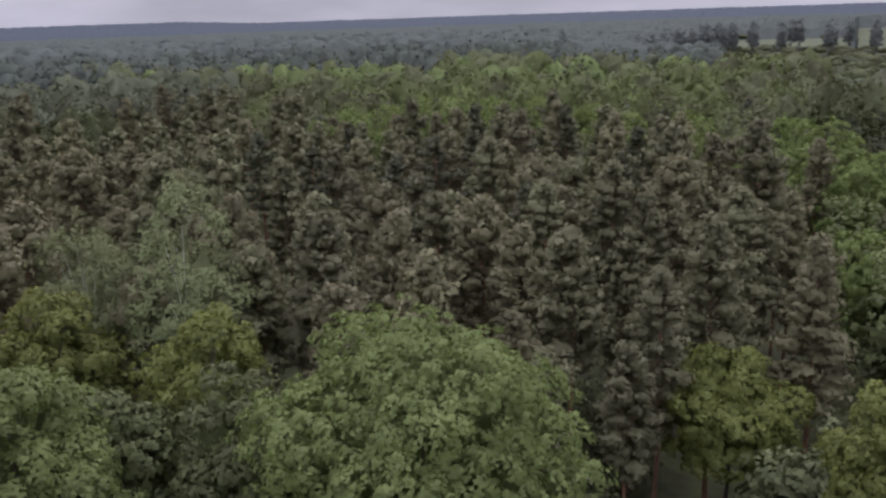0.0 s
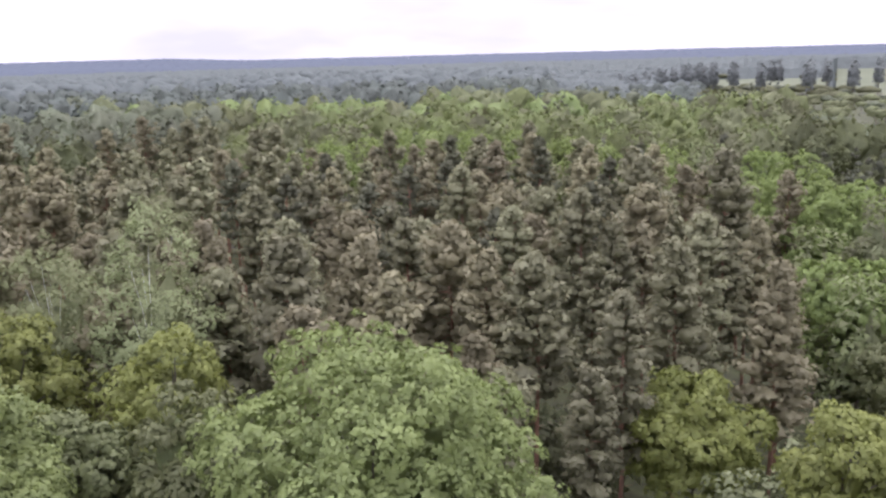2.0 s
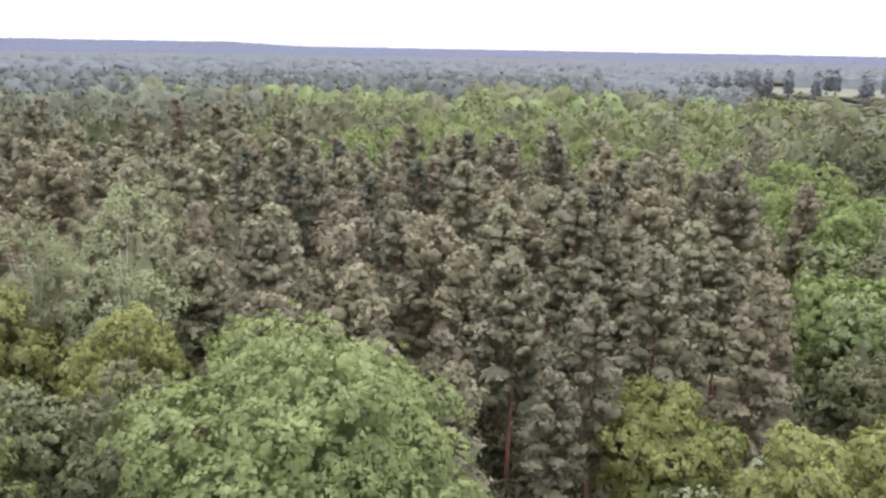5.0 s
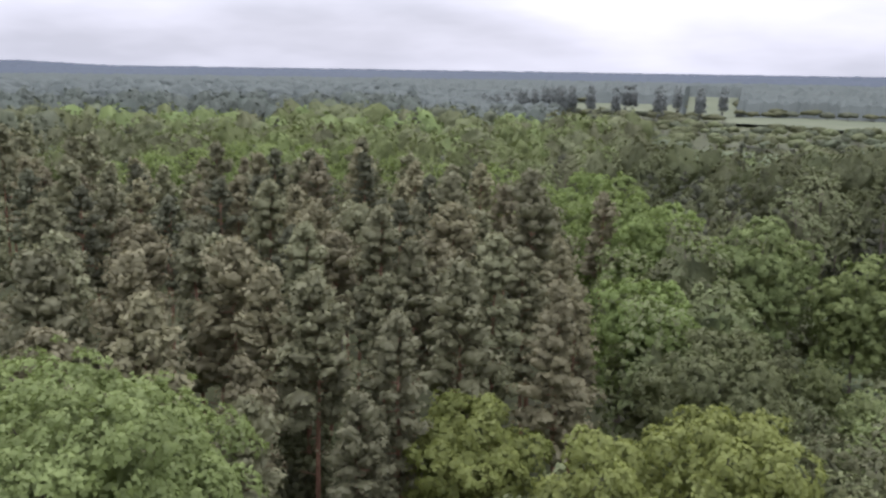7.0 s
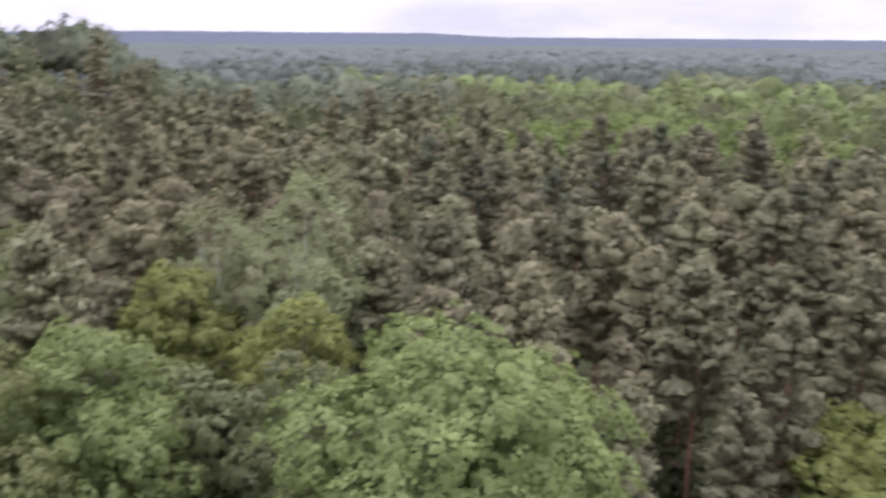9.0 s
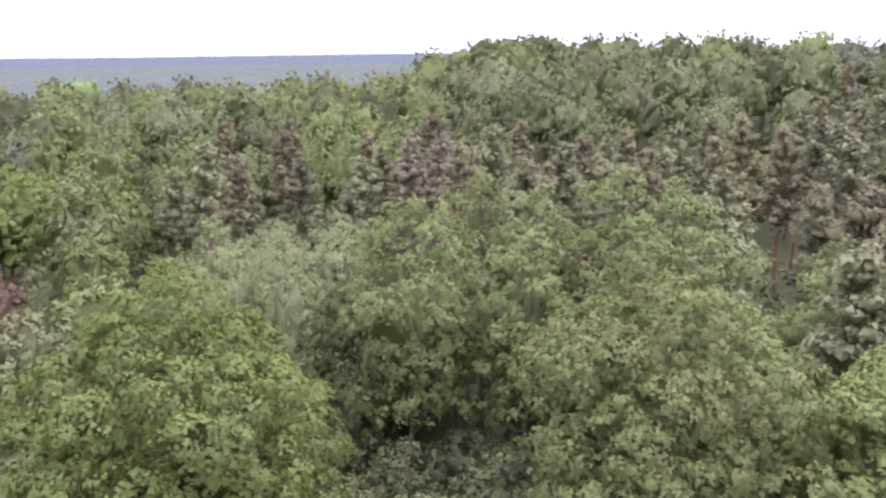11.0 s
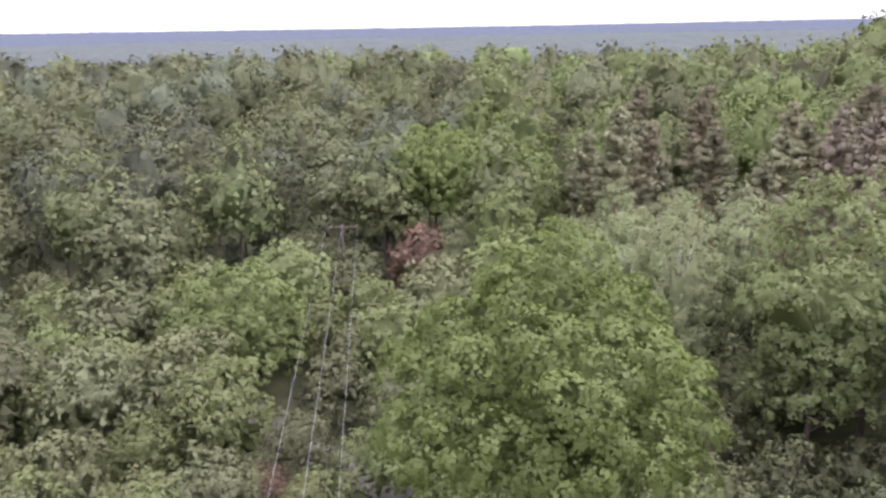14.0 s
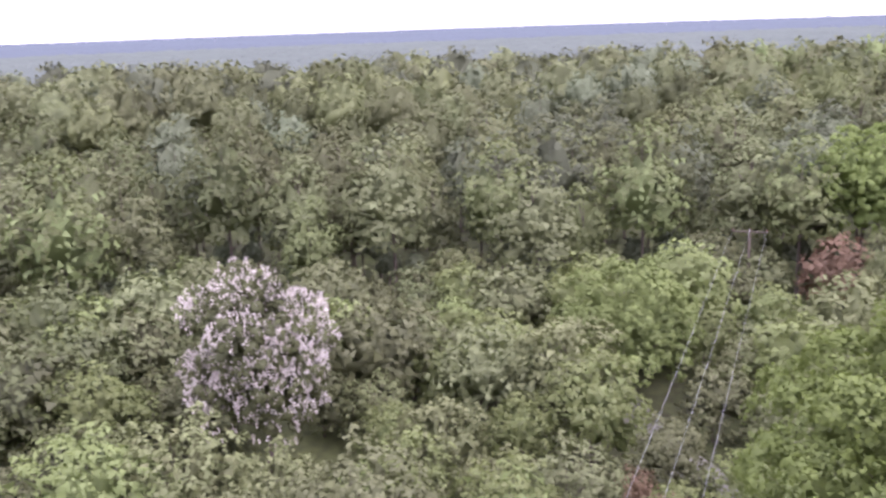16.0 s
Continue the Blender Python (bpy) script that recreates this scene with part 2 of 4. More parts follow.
def cards(rng, centre, normal, length, width, spread=0.9, droop=0.25):
    """Leaves or sprays as bent four-cornered blades that grow from each centre."""
    n = len(centre)
    way = unit(normal + spread * rng.normal(size=(n, 3)))
    side = unit(np.cross(way, rng.normal(size=(n, 3))))
    ln, wd = (np.broadcast_to(v, (n,))[:, None] for v in (length, width))
    face = np.cross(side, way)
    tip = centre + way * ln
    tip[:, 2] -= droop * ln[:, 0]
    mid = centre + way * ln * 0.55
    a, b = mid + side * wd * 0.5 + face * wd * 0.12, mid - side * wd * 0.5 + face * wd * 0.12
    verts = np.stack([centre, a, tip, b], 1).reshape(-1, 3)
    return verts, np.arange(4 * n).reshape(-1, 4)


def leaf_tips(rng, centre, normal, length, tilt=0.5):
    """Small leaf sprays, each a ragged three-cornered blade facing outward."""
    n = len(centre)
    face = unit(normal + tilt * rng.normal(size=(n, 3)))
    way = unit(np.cross(face, rng.normal(size=(n, 3))))
    side = np.cross(face, way)
    ln = np.broadcast_to(length, (n,))[:, None]
    out = []
    for a in (0.0, 2.2, 4.0):
        q = a + rng.uniform(-0.45, 0.45, (n, 1))
        out.append(centre + (way * np.cos(q) + side * np.sin(q)) * ln * rng.uniform(0.5, 0.95, (n, 1)) + face * ln * rng.uniform(-0.2, 0.15, (n, 1)))
    return np.stack(out, 1).reshape(-1, 3), np.arange(3 * n).reshape(-1, 3)


def split(f):
    """Four-cornered faces as three-cornered ones."""
    return np.concatenate([f[:, [0, 1, 2]], f[:, [0, 2, 3]]])


def tube(points, radii, sides=7):
    """A tapered round branch along points."""
    points, radii = np.asarray(points, float), np.asarray(radii, float)
    ways = unit(np.gradient(points, axis=0))
    ref = np.where(np.abs(ways[:, 2:3]) > 0.9, np.array([[1.0, 0, 0]]), np.array([[0, 0, 1.0]]))
    u = unit(np.cross(ways, ref))
    v = np.cross(ways, u)
    a = np.linspace(0, 2 * np.pi, sides, endpoint=False)
    ring = points[:, None] + radii[:, None, None] * (np.cos(a)[None, :, None] * u[:, None] + np.sin(a)[None, :, None] * v[:, None])
    k = len(points)
    i, j = np.meshgrid(np.arange(k - 1), np.arange(sides), indexing="ij")
    j2 = (j + 1) % sides
    faces = np.stack([i * sides + j, i * sides + j2, (i + 1) * sides + j2, (i + 1) * sides + j], -1).reshape(-1, 4)
    return ring.reshape(-1, 3), faces


def joined(pieces):
    verts, faces, at = [], [], 0
    for v, f in pieces:
        verts.append(v)
        faces.append(f + at)
        at += len(v)
    return np.concatenate(verts), np.concatenate(faces)


def dome_grid(n):
    """Directions and four-cornered faces of a rounded cube, open below."""
    index, dirs, faces = {}, [], []

    def corner(p):
        key = tuple(np.round(p, 5))
        if key not in index:
            index[key] = len(dirs)
            dirs.append(np.tan(np.array(p) * 0.7854))
        return index[key]

    axes = ((0, 1, 2, 1), (0, 1, 2, -1), (1, 2, 0, 1), (1, 2, 0, -1), (0, 2, 1, -1))
    sides = (lambda u, v: (1, u, v), lambda u, v: (-1, -u, v), lambda u, v: (-u, 1, v), lambda u, v: (u, -1, v), lambda u, v: (u, v, 1))
    g = np.linspace(-1, 1, n + 1)
    for side in sides:
        for a in range(n):
            for b in range(n):
                faces.append([corner(side(g[a], g[b])), corner(side(g[a + 1], g[b])), corner(side(g[a + 1], g[b + 1])), corner(side(g[a], g[b + 1]))])
    return unit(np.array(dirs, float)), np.array(faces)


DOMES = {}


def foliage_hull(rng, lobes, radii, middle, n, squash=0.8, shrink=0.92, jitter=0.42, least=0.3):
    """The dense outer foliage of a crown: the lobes' outer surface with creases between them, ragged by leaves."""
    if n not in DOMES:
        DOMES[n] = dome_grid(n)
    d, f = DOMES[n]
    k = np.array([1, 1, 1 / squash])
    dd, o = d * k, (lobes - middle) * k
    b = dd @ o.T
    a = (dd**2).sum(1)[:, None]
    c = (o**2).sum(1)[None] - (radii[None] * shrink) ** 2
    disc = b * b - a * c
    t = np.where(disc > 0, (b + np.sqrt(np.maximum(disc, 0))) / a, 0).max(1)
    size = np.median(t)
    t = np.maximum(0.12 * shrink * size + 0.88 * t, least * size)
    p = middle + d * t[:, None]
    return p + rng.normal(0, jitter * 1.6 * size / n, p.shape), f


def on_lobes(rng, lobes, radii, count, low=-0.1, squash=0.8):
    """Points and outward ways on a cloud of rounded lobes, without those deep inside a neighbour."""
    area = radii**2
    pick = rng.choice(len(lobes), size=int(count * 1.5), p=area / area.sum())
    d = unit(rng.normal(size=(len(pick), 3)))
    d[:, 2] = np.where(d[:, 2] < low, -d[:, 2], d[:, 2])
    p = lobes[pick] + d * radii[pick][:, None] * np.array([1, 1, squash]) * rng.uniform(0.84, 1.1, len(pick))[:, None]
    inside = (np.linalg.norm((p[:, None] - lobes[None]) / np.array([1, 1, squash]), axis=2) / radii[None]).min(1)
    keep = inside > 0.76
    return p[keep][:count], d[keep][:count]


def on_outside(rng, lobes, radii, middle, count, squash=0.8, low=-0.5, tall=1.0):
    """Points and outward ways on the outermost surface of the lobes as seen from all round."""
    d = unit(rng.normal(size=(count, 3)) * np.array([1, 1, tall]))
    d[:, 2] = np.where(d[:, 2] < low, -d[:, 2], d[:, 2])
    k = np.array([1, 1, 1 / squash])
    dd, o = d * k, (lobes - middle) * k
    b = dd @ o.T
    a = (dd**2).sum(1)[:, None]
    disc = b * b - a * ((o**2).sum(1)[None] - radii[None] ** 2)
    t = np.where(disc > 0, (b + np.sqrt(np.maximum(disc, 0))) / a, 0)
    near = t.argmax(1)
    t = np.maximum(t.max(1), 0.55 * np.median(t.max(1)))
    p = middle + d * (t * rng.uniform(0.93, 1.05, count))[:, None]
    return p, unit(p - lobes[near])


def link(name, me, parent=None, label=""):
    ob = new(name, me)
    if parent:
        ob.parent = parent
    if label:
        tagged(ob, label=label)
    return ob


def crown_lobes(rng, height, radius, base, count, rel=0.4, top=1.0):
    """Lobe centres and radii that fill a rounded crown from base to height."""
    half = (height - base) / 2
    k = np.arange(count) + 0.5
    z = 1 - 1.72 * k / count
    ang = k * 2.39996 + rng.uniform(0, 6)
    ring = np.sqrt(np.clip(1 - z * z, 0, 1))
    d = np.stack([ring * np.cos(ang), ring * np.sin(ang), z], 1)
    lr = radius * rel * rng.uniform(0.65, 1.25, count)
    reach = rng.uniform(0.62, 1.16, count)[:, None]
    reach[:4] = np.array([[1.1], [1.05], [1.0], [1.02]])
    c = d * reach * np.array([radius - radius * rel, radius - radius * rel, max(half - radius * rel * 0.8, 0.2)])
    c[:, 2] += base + half
    core = np.array([[0, 0, base + half]])
    return np.concatenate([c, core]), np.concatenate([lr, [radius * 0.5]])


def woody(rng, lobes, height, girth, base, limbs=9, sides=8):
    """A tapered trunk with root flare and limbs that reach into the lobes."""
    z = np.array([-0.3, 0.25, 1.0, base * 0.6, base, (base + height) / 2, height * 0.9])
    bend = np.cumsum(rng.normal(0, 0.12, (len(z), 2)), 0)
    bend[:2] = 0
    rad = girth * np.array([1.5, 1.2, 1.0, 0.85, 0.75, 0.42, 0.1])
    trunk = tube(np.column_stack([bend, z]), rad, sides)
    arms = []
    for c in lobes[: limbs]:
        z0 = max(base * 0.8, min(c[2] - 1.2, height * 0.7)) * rng.uniform(0.8, 0.98)
        s = np.array([np.interp(z0, z, bend[:, 0]), np.interp(z0, z, bend[:, 1]), z0])
        m = s * 0.5 + c * 0.5 + np.array([0, 0, 0.08 * height * rng.uniform(-0.3, 0.6)])
        arms.append(tube([s, s * 0.7 + m * 0.3, m, c], girth * np.array([0.42, 0.34, 0.22, 0.07]), 5))
    return trunk, arms


def leafage(rng, p, d, tuft, per, leaf, whole, soft=0.35, flat=0.7, tilt=0.3):
    """Leaves gathered in rounded tufts round the points p, which face the ways d."""
    size = tuft * rng.uniform(0.6, 1.35, len(p))
    axis = unit(d + np.array([0, 0, 0.55]))
    P, A, S, W = (np.repeat(a, per, 0) for a in (p, axis, size[:, None], whole))
    q = unit(rng.normal(size=P.shape))
    along = (q * A).sum(1, keepdims=True)
    q = np.where(along < -0.25, q - 2 * along * A, q)
    off = q * S * rng.uniform(0.55, 1.06, (len(P), 1))
    off -= (1 - flat) * (off * A).sum(1, keepdims=True) * A
    shade = unit((0.95 - 0.4 * soft) * q + 0.4 * A + soft * W)
    v, f = leaf_tips(rng, P + off, shade, leaf * rng.uniform(0.6, 1.2, len(P)), tilt)
    return v, f, clump_normals(rng, shade, 0.1, 3)


def inner_leaves(rng, c, r, middle, n, squash, core, sprays, spray):
    """The shaded inside of a crown: wide sprays under the outer tufts, round a dense heart."""
    hv, hf = foliage_hull(rng, c, r, middle, n, squash, core - 0.42, 0.12)
    hf = split(hf)
    p, d = on_outside(rng, c, r, middle, sprays, squash)
    p = middle + (p - middle) * (min(core, 0.95) + 0.05 * rng.uniform(-1, 1, (len(p), 1)))
    d = unit(d + unit(p - middle) + 0.2 * rng.normal(size=d.shape))
    v, f = leaf_tips(rng, p, d, spray * rng.uniform(0.7, 1.3, len(p)), 0.35)
    return (*joined([(v, f), (hv, hf)]), np.concatenate([clump_normals(rng, d, 0.15, 3), vertex_normals(hv, hf)]))


def broadleaf(seed, height, radius, base, lobes, leaves, leaf, mat, bark=BARK, rel=0.4, tuft=0.5, per=30, girth=None, woven=False, limbs=9, squash=0.8, core=0.78, hull=14, soft=0.35, flat=0.7, stray=0.12, sprays=700, spray=0.5):
    """Meshes of a broad-leaved tree: trunk, limbs, crown of leaf tufts on lobes."""
    rng = np.random.default_rng(seed)
    c, r = crown_lobes(rng, height, radius, base, lobes, rel)
    girth = girth or 0.014 * height
    trunk, arms = woody(rng, c[rng.permutation(len(c))], height, girth, base, limbs)
    middle = np.array([0, 0, base + 0.42 * (height - base)])
    tufts = leaves // per
    p, d = on_lobes(rng, c, r * 0.97, int(tufts * 0.4), squash=squash)
    p2, d2 = on_outside(rng, c, r * 0.97, middle, int(tufts * 0.6), squash, tall=max(1.0, 0.62 * (height - base) / radius))
    p, d = np.concatenate([p, p2]), np.concatenate([d, d2])
    p = p + d * rng.normal(0, stray, (len(p), 1))
    whole = unit((p - middle) / np.array([radius, radius, 0.5 * (height - base)]))
    v, f, shade = leafage(rng, p, d, tuft, per, leaf, whole, soft, flat)
    iv, jf, inner_shade = inner_leaves(rng, c, r, middle, hull, squash, core, sprays, spray)
    return mesh_of("trunk", *trunk, [bark]), [mesh_of("branchwork", *joined(arms), [bark])] if woven else [mesh_of("limb", *a, [bark]) for a in arms], mesh_of("crown", v, f, [mat], normals=shade), mesh_of("inner_leaves", iv, jf, [mat], normals=inner_shade)


def ball(rings, around):
    """Directions and three-cornered faces of a ball."""
    z = np.cos(np.linspace(0.25, np.pi - 0.35, rings))
    a = np.linspace(0, 2 * np.pi, around, endpoint=False)
    d = np.stack([np.sqrt(1 - z[:, None] ** 2) * np.cos(a), np.sqrt(1 - z[:, None] ** 2) * np.sin(a), z[:, None] + 0 * a], -1).reshape(-1, 3)
    i, j = np.meshgrid(np.arange(rings - 1), np.arange(around), indexing="ij")
    j2 = (j + 1) % around
    f = np.stack([i * around + j, (i + 1) * around + j, (i + 1) * around + j2, i * around + j2], -1).reshape(-1, 4)
    cap = [[0, k, k + 1] for k in range(1, around - 1)]
    return d, np.concatenate([split(f), np.array(cap)])


def boughs(rng, base, height, radius, pads, cone=False, lean=np.zeros(2)):
    """The needle pads of a pine: centres, axes and half sizes, thinning towards a rounded tip."""
    q = np.sort((np.arange(pads) + rng.uniform(0, 0.9, pads)) / pads) ** 0.9
    form = (1.04 - q) ** 0.8 if cone else np.maximum(1.03 - q**1.7, 0.03) ** 0.72 * (0.74 + 0.26 * np.minimum(q / 0.35, 1))
    reach = radius * form * rng.uniform(0.55, 1.1, pads)
    a = np.arange(pads) * 2.4 + rng.uniform(-0.9, 0.9, pads)
    rise = rng.uniform(-0.15, 0.35, pads) + 0.6 * q**2
    out = np.stack([np.cos(a), np.sin(a), rise], 1)
    foot = np.stack([lean[0] * q, lean[1] * q, base + (height - base) * q - 0.1 * radius * form], 1)
    centre = foot + out * reach[:, None] * 0.62
    half = np.stack([0.38 * reach + 0.10 * radius, 0.26 * reach + 0.10 * radius, (0.10 + 0.07 * rng.uniform(0, 1, pads)) * radius + 0.07 * reach], 1) * rng.uniform(0.65, 1.3, (pads, 1))
    centre[:, 2] = np.minimum(centre[:, 2], height - half[:, 2] * 0.6)
    ex = unit(out)
    ey = np.stack([-np.sin(a), np.cos(a), 0 * a], 1)
    return foot, foot + out * reach[:, None], centre, half, np.stack([ex, ey, np.cross(ex, ey)], 1)


def pads_with_needles(rng, centre, half, axes, per, size, core=0.66, grid=(4, 6)):
    """Needle tufts over each pad, and the solid inner pads that they cover."""
    n = len(centre)
    q = unit(rng.normal(size=(n, per, 3)))
    q[..., 2] = np.where(q[..., 2] < -0.35, -q[..., 2], q[..., 2])
    wide = half[:, None] * (1 + 0.22 * np.sin(7 * q[..., :1] + 5 * q[..., 1:2] + np.arange(n)[:, None, None]))
    local = q * wide * rng.uniform(0.72, 1.14, (n, per, 1))
    turn = lambda v: np.einsum("nkj,njx->nkx", v, axes).reshape(-1, 3)
    p = np.repeat(centre, per, 0) + turn(local)
    d = unit(turn(q / (half / half.max(1, keepdims=True))[:, None] ** 0.6) + 0.25 * np.array([0, 0, 1.0]))
    v, f = leaf_tips(rng, p, d, size * rng.uniform(0.6, 1.25, len(p)), 0.35)
    bd, bf = ball(*grid)
    rough = 1 + 0.16 * rng.normal(size=(n, len(bd), 1))
    hv = np.repeat(centre, len(bd), 0) + turn(bd[None] * half[:, None] * core * rough)
    hf = (bf[None] + (np.arange(n) * len(bd))[:, None, None]).reshape(-1, 3)
    return (v, f, clump_normals(rng, d, 0.1, 3)), (hv, hf)


def pine_shape(seed, height, radius, base, pads, per, size, mat=NEEDLE, bark=PINE_BARK, cone=False, grid=(4, 6)):
    """Meshes of a Scots pine: bare reddish trunk, boughs and layered needle pads."""
    rng = np.random.default_rng(seed)
    z = np.array([-0.3, 0.3, height * 0.35, height * 0.7, height * 0.97])
    bend = np.cumsum(rng.normal(0, 0.12, (5, 2)), 0)
    bend[:2] = 0
    g = 0.0095 * height
    trunk = tube(np.column_stack([bend, z]), g * np.array([1.3, 1.0, 0.8, 0.5, 0.1]), 7)
    foot, tip, centre, half, axes = boughs(rng, base, height, radius, pads, cone, bend[-1])
    arms = [tube([s, (s + e) / 2 + [0, 0, -0.1], e], g * np.array([0.28, 0.18, 0.05]), 4) for s, e in zip(foot, tip)]
    for k in range(7):
        zz, a = base * rng.uniform(0.55, 1.0), rng.uniform(0, 6.28)
        s = np.array([0.5 * bend[-1, 0], 0.5 * bend[-1, 1], zz])
        e = s + np.array([np.cos(a), np.sin(a), rng.uniform(-0.25, 0.1)]) * rng.uniform(0.6, 1.5)
        arms.append(tube([s, (s + e) / 2, e], g * np.array([0.16, 0.12, 0.04]), 4))
    (v, f, shade), inner = pads_with_needles(rng, centre, half, axes, per, size, grid=grid)
    return mesh_of("trunk", *trunk, [bark]), [mesh_of("branchwork", *joined(arms), [bark])], mesh_of("crown", v, f, [mat], normals=shade), mesh_of("inner_needles", *inner, [mat], rounded=True)


def spruce_shape(seed, height, radius, sprays, mat=SPRUCE):
    """Meshes of a spruce: a narrow cone of drooping sprays."""
    rng = np.random.default_rng(seed)
    trunk = tube([[0, 0, -0.3], [0, 0, height * 0.4], [0, 0, height]], [0.012 * height, 0.008 * height, 0.01], 7)
    q = rng.uniform(0, 1, sprays) ** 1.5
    zz = 0.6 + (height - 0.6) * q
    a = rng.uniform(0, 2 * np.pi, sprays)
    rr = radius * (1 - q) * rng.uniform(0.35, 1.05, sprays) + 0.05
    p = np.stack([rr * np.cos(a), rr * np.sin(a), zz + 0.25 * np.sin(zz * 9)], 1)
    d = unit(np.stack([np.cos(a), np.sin(a), np.full(sprays, 0.15)], 1))
    ln = rng.uniform(0.4, 0.8, sprays) * (0.5 + 0.5 * (1 - q)) * radius * 0.5 + 0.12
    v, f = cards(rng, p, d, ln, ln * 0.5, 0.45, 0.3)
    return mesh_of("trunk", *trunk, [BARK]), [], mesh_of("crown", v, f, [mat]), None


def tree(name, meshes, x, y, turn=0.0, size=1.0, label="", category="tree", group="", single=False):
    """One tree: an Empty at its foot, with trunk, limbs and crown as parts."""
    ob = new(name)
    ob.empty_display_size = 0.5
    ob.matrix_basis = pose(x, y, float(ground_z(x, y)), 0, 0, turn) @ Matrix.Diagonal((size, size, size, 1))
    trunk, limbs, crown, inner = meshes
    link("trunk", trunk, ob)
    link("crown", crown, ob)
    if inner:
        tagged(link("inner_foliage", inner, ob), kind="stuff")
    if single:
        for me in limbs:
            link("limb", me, ob)
    elif limbs:
        tagged(link("branchwork", limbs[0], ob), kind="stuff")
    return tagged(ob, label, category, group)


# ---- ground, field, track ----
RAD = np.concatenate([np.linspace(0, 150, 51), np.geomspace(158, 4800, 70)])
ANG = np.radians(np.linspace(0, 360, 181)[:-1])
gx = CX - np.sin(ANG)[None, :] * RAD[:, None]
gy = CY + np.cos(ANG)[None, :] * RAD[:, None]
gz = ground_z(gx, gy)
gi, gj = np.meshgrid(np.arange(len(RAD) - 1), np.arange(len(ANG)), indexing="ij")
gj2 = (gj + 1) % len(ANG)
gf = np.stack([gi * 180 + gj, gi * 180 + gj2, (gi + 1) * 180 + gj2, (gi + 1) * 180 + gj], -1).reshape(-1, 4)
ground = tagged(new("ground", mesh_of("ground", np.stack([gx, gy, gz], -1).reshape(-1, 3), gf[:, ::-1], [SOIL])), "dark forest floor with leaf litter and moss", "ground", kind="structure")


def sheet(name, outline, mat, lift, label, category, step=6.0):
    """A patch of ground laid a little above the soil, following the land."""
    bm = bmesh.new()
    bm.faces.new([bm.verts.new((x, y, 0)) for x, y in outline])
    bmesh.ops.triangulate(bm, faces=bm.faces[:])
    for _ in range(3):
        bmesh.ops.subdivide_edges(bm, edges=[e for e in bm.edges if e.calc_length() > step], cuts=1, use_grid_fill=True)
    for v in bm.verts:
        v.co.z = float(ground_z(v.co.x, v.co.y)) + lift
    me = bpy.data.meshes.new(name)
    bm.to_mesh(me)
    bm.free()
    me.materials.append(mat)
    return tagged(new(name, me), label, category, kind="structure")


def polar(th, r):
    return CX - r * math.sin(radians(th)), CY + r * math.cos(radians(th))


sheet("meadow", [polar(a, r) for a, r in ((-34.3, 92), (-34.3, 138), (-40, 142), (-52, 142), (-52, 88), (-42, 90))], GRASS, 0.15, "rough grass clearing beside the wood", "grass")
sheet("meadow", [polar(a, r) for a, r in ((-25, 300), (-25, 370), (-31, 375), (-31, 295))], GRASS, 0.3, "small grass glade among the trees", "grass", 20)
sheet("field", [polar(a, r) for a, r in ((-27, 560), (-27, 650), (-34, 640), (-45, 620), (-45, 500), (-34, 530))], FIELD, 2.0, "pale open field beyond the woods", "field", 40)
sheet("field", [polar(a, r) for a, r in ((-24.6, 640), (-24.6, 1150), (-27.5, 1150), (-27.5, 655))], FIELD, 2.0, "pale field between dark woods", "field", 60)
sheet("field", [polar(a, r) for a, r in ((-17.5, 690), (-17.5, 850), (-24, 850), (-24, 690))], FIELD, 2.0, "pale field behind a row of poplars", "field", 60)
sheet("track", [(-70, -14), (-62, -8.5), (-58, -4), (-52, 2), (-50, 0), (-56, -6.5), (-61, -11), (-69, -17)], TRACK, 0.12, "pale gravel track through the bushes", "track", 3)
sheet("track", [(-44, -50), (-40, -40), (-36, -33), (-34, -34), (-38, -42), (-42, -51)], TRACK, 0.12, "pale gravel track past the blossoming tree", "track", 3)

# ---- single trees that stand out ----
TAKEN = []


def stand(name, meshes, x, y, room, label, group="", turn=0.0, size=1.0):
    TAKEN.append((x, y, room))
    return tree(name, meshes, x, y, turn, size, label, "tree", group, True)


stand("maple_tree", broadleaf(11, 20.4, 7.5, 8.0, 72, 48000, 0.17, MAPLE, rel=0.23, tuft=0.38, per=26, soft=0.5, stray=0.2, limbs=16, core=0.82, hull=10, sprays=5000, spray=0.2), -0.9, 32.0, 7.0, "large maple with dense fresh light-green foliage")
stand("oak_tree", broadleaf(12, 21.1, 7.4, 7.5, 40, 44000, 0.18, OAK, rel=0.27, tuft=0.6, per=45, soft=0.25, limbs=18, core=0.8, hull=10, sprays=5000, spray=0.2), -32.0, 8.6, 6.5, "large oak with clumped bright green foliage")
stand("maple_tree", broadleaf(13, 21.2, 6.6, 6.5, 42, 40000, 0.17, BRONZE, rel=0.25, tuft=0.42, per=28, stray=0.18, limbs=14, core=0.82, hull=10, sprays=5000, spray=0.2), -22.4, 26.2, 6.0, "large maple with light-green and bronze foliage")
stand("maple_tree", broadleaf(14, 18.4, 5.0, 6.0, 36, 26000, 0.2, MAPLE, rel=0.28, tuft=0.42, per=24, hull=10, core=0.9, sprays=900, spray=0.32), -18.2, 33.4, 4.4, "fresh green maple with small bright leaf tufts")
stand("yellow_maple", broadleaf(15, 17.6, 4.0, 5.5, 34, 16640, 0.2, YELLOW, rel=0.28, tuft=0.42, per=24, hull=10, core=0.9, sprays=900, spray=0.32), -12.2, 42.6, 3.6, "yellow-green field maple in flower")
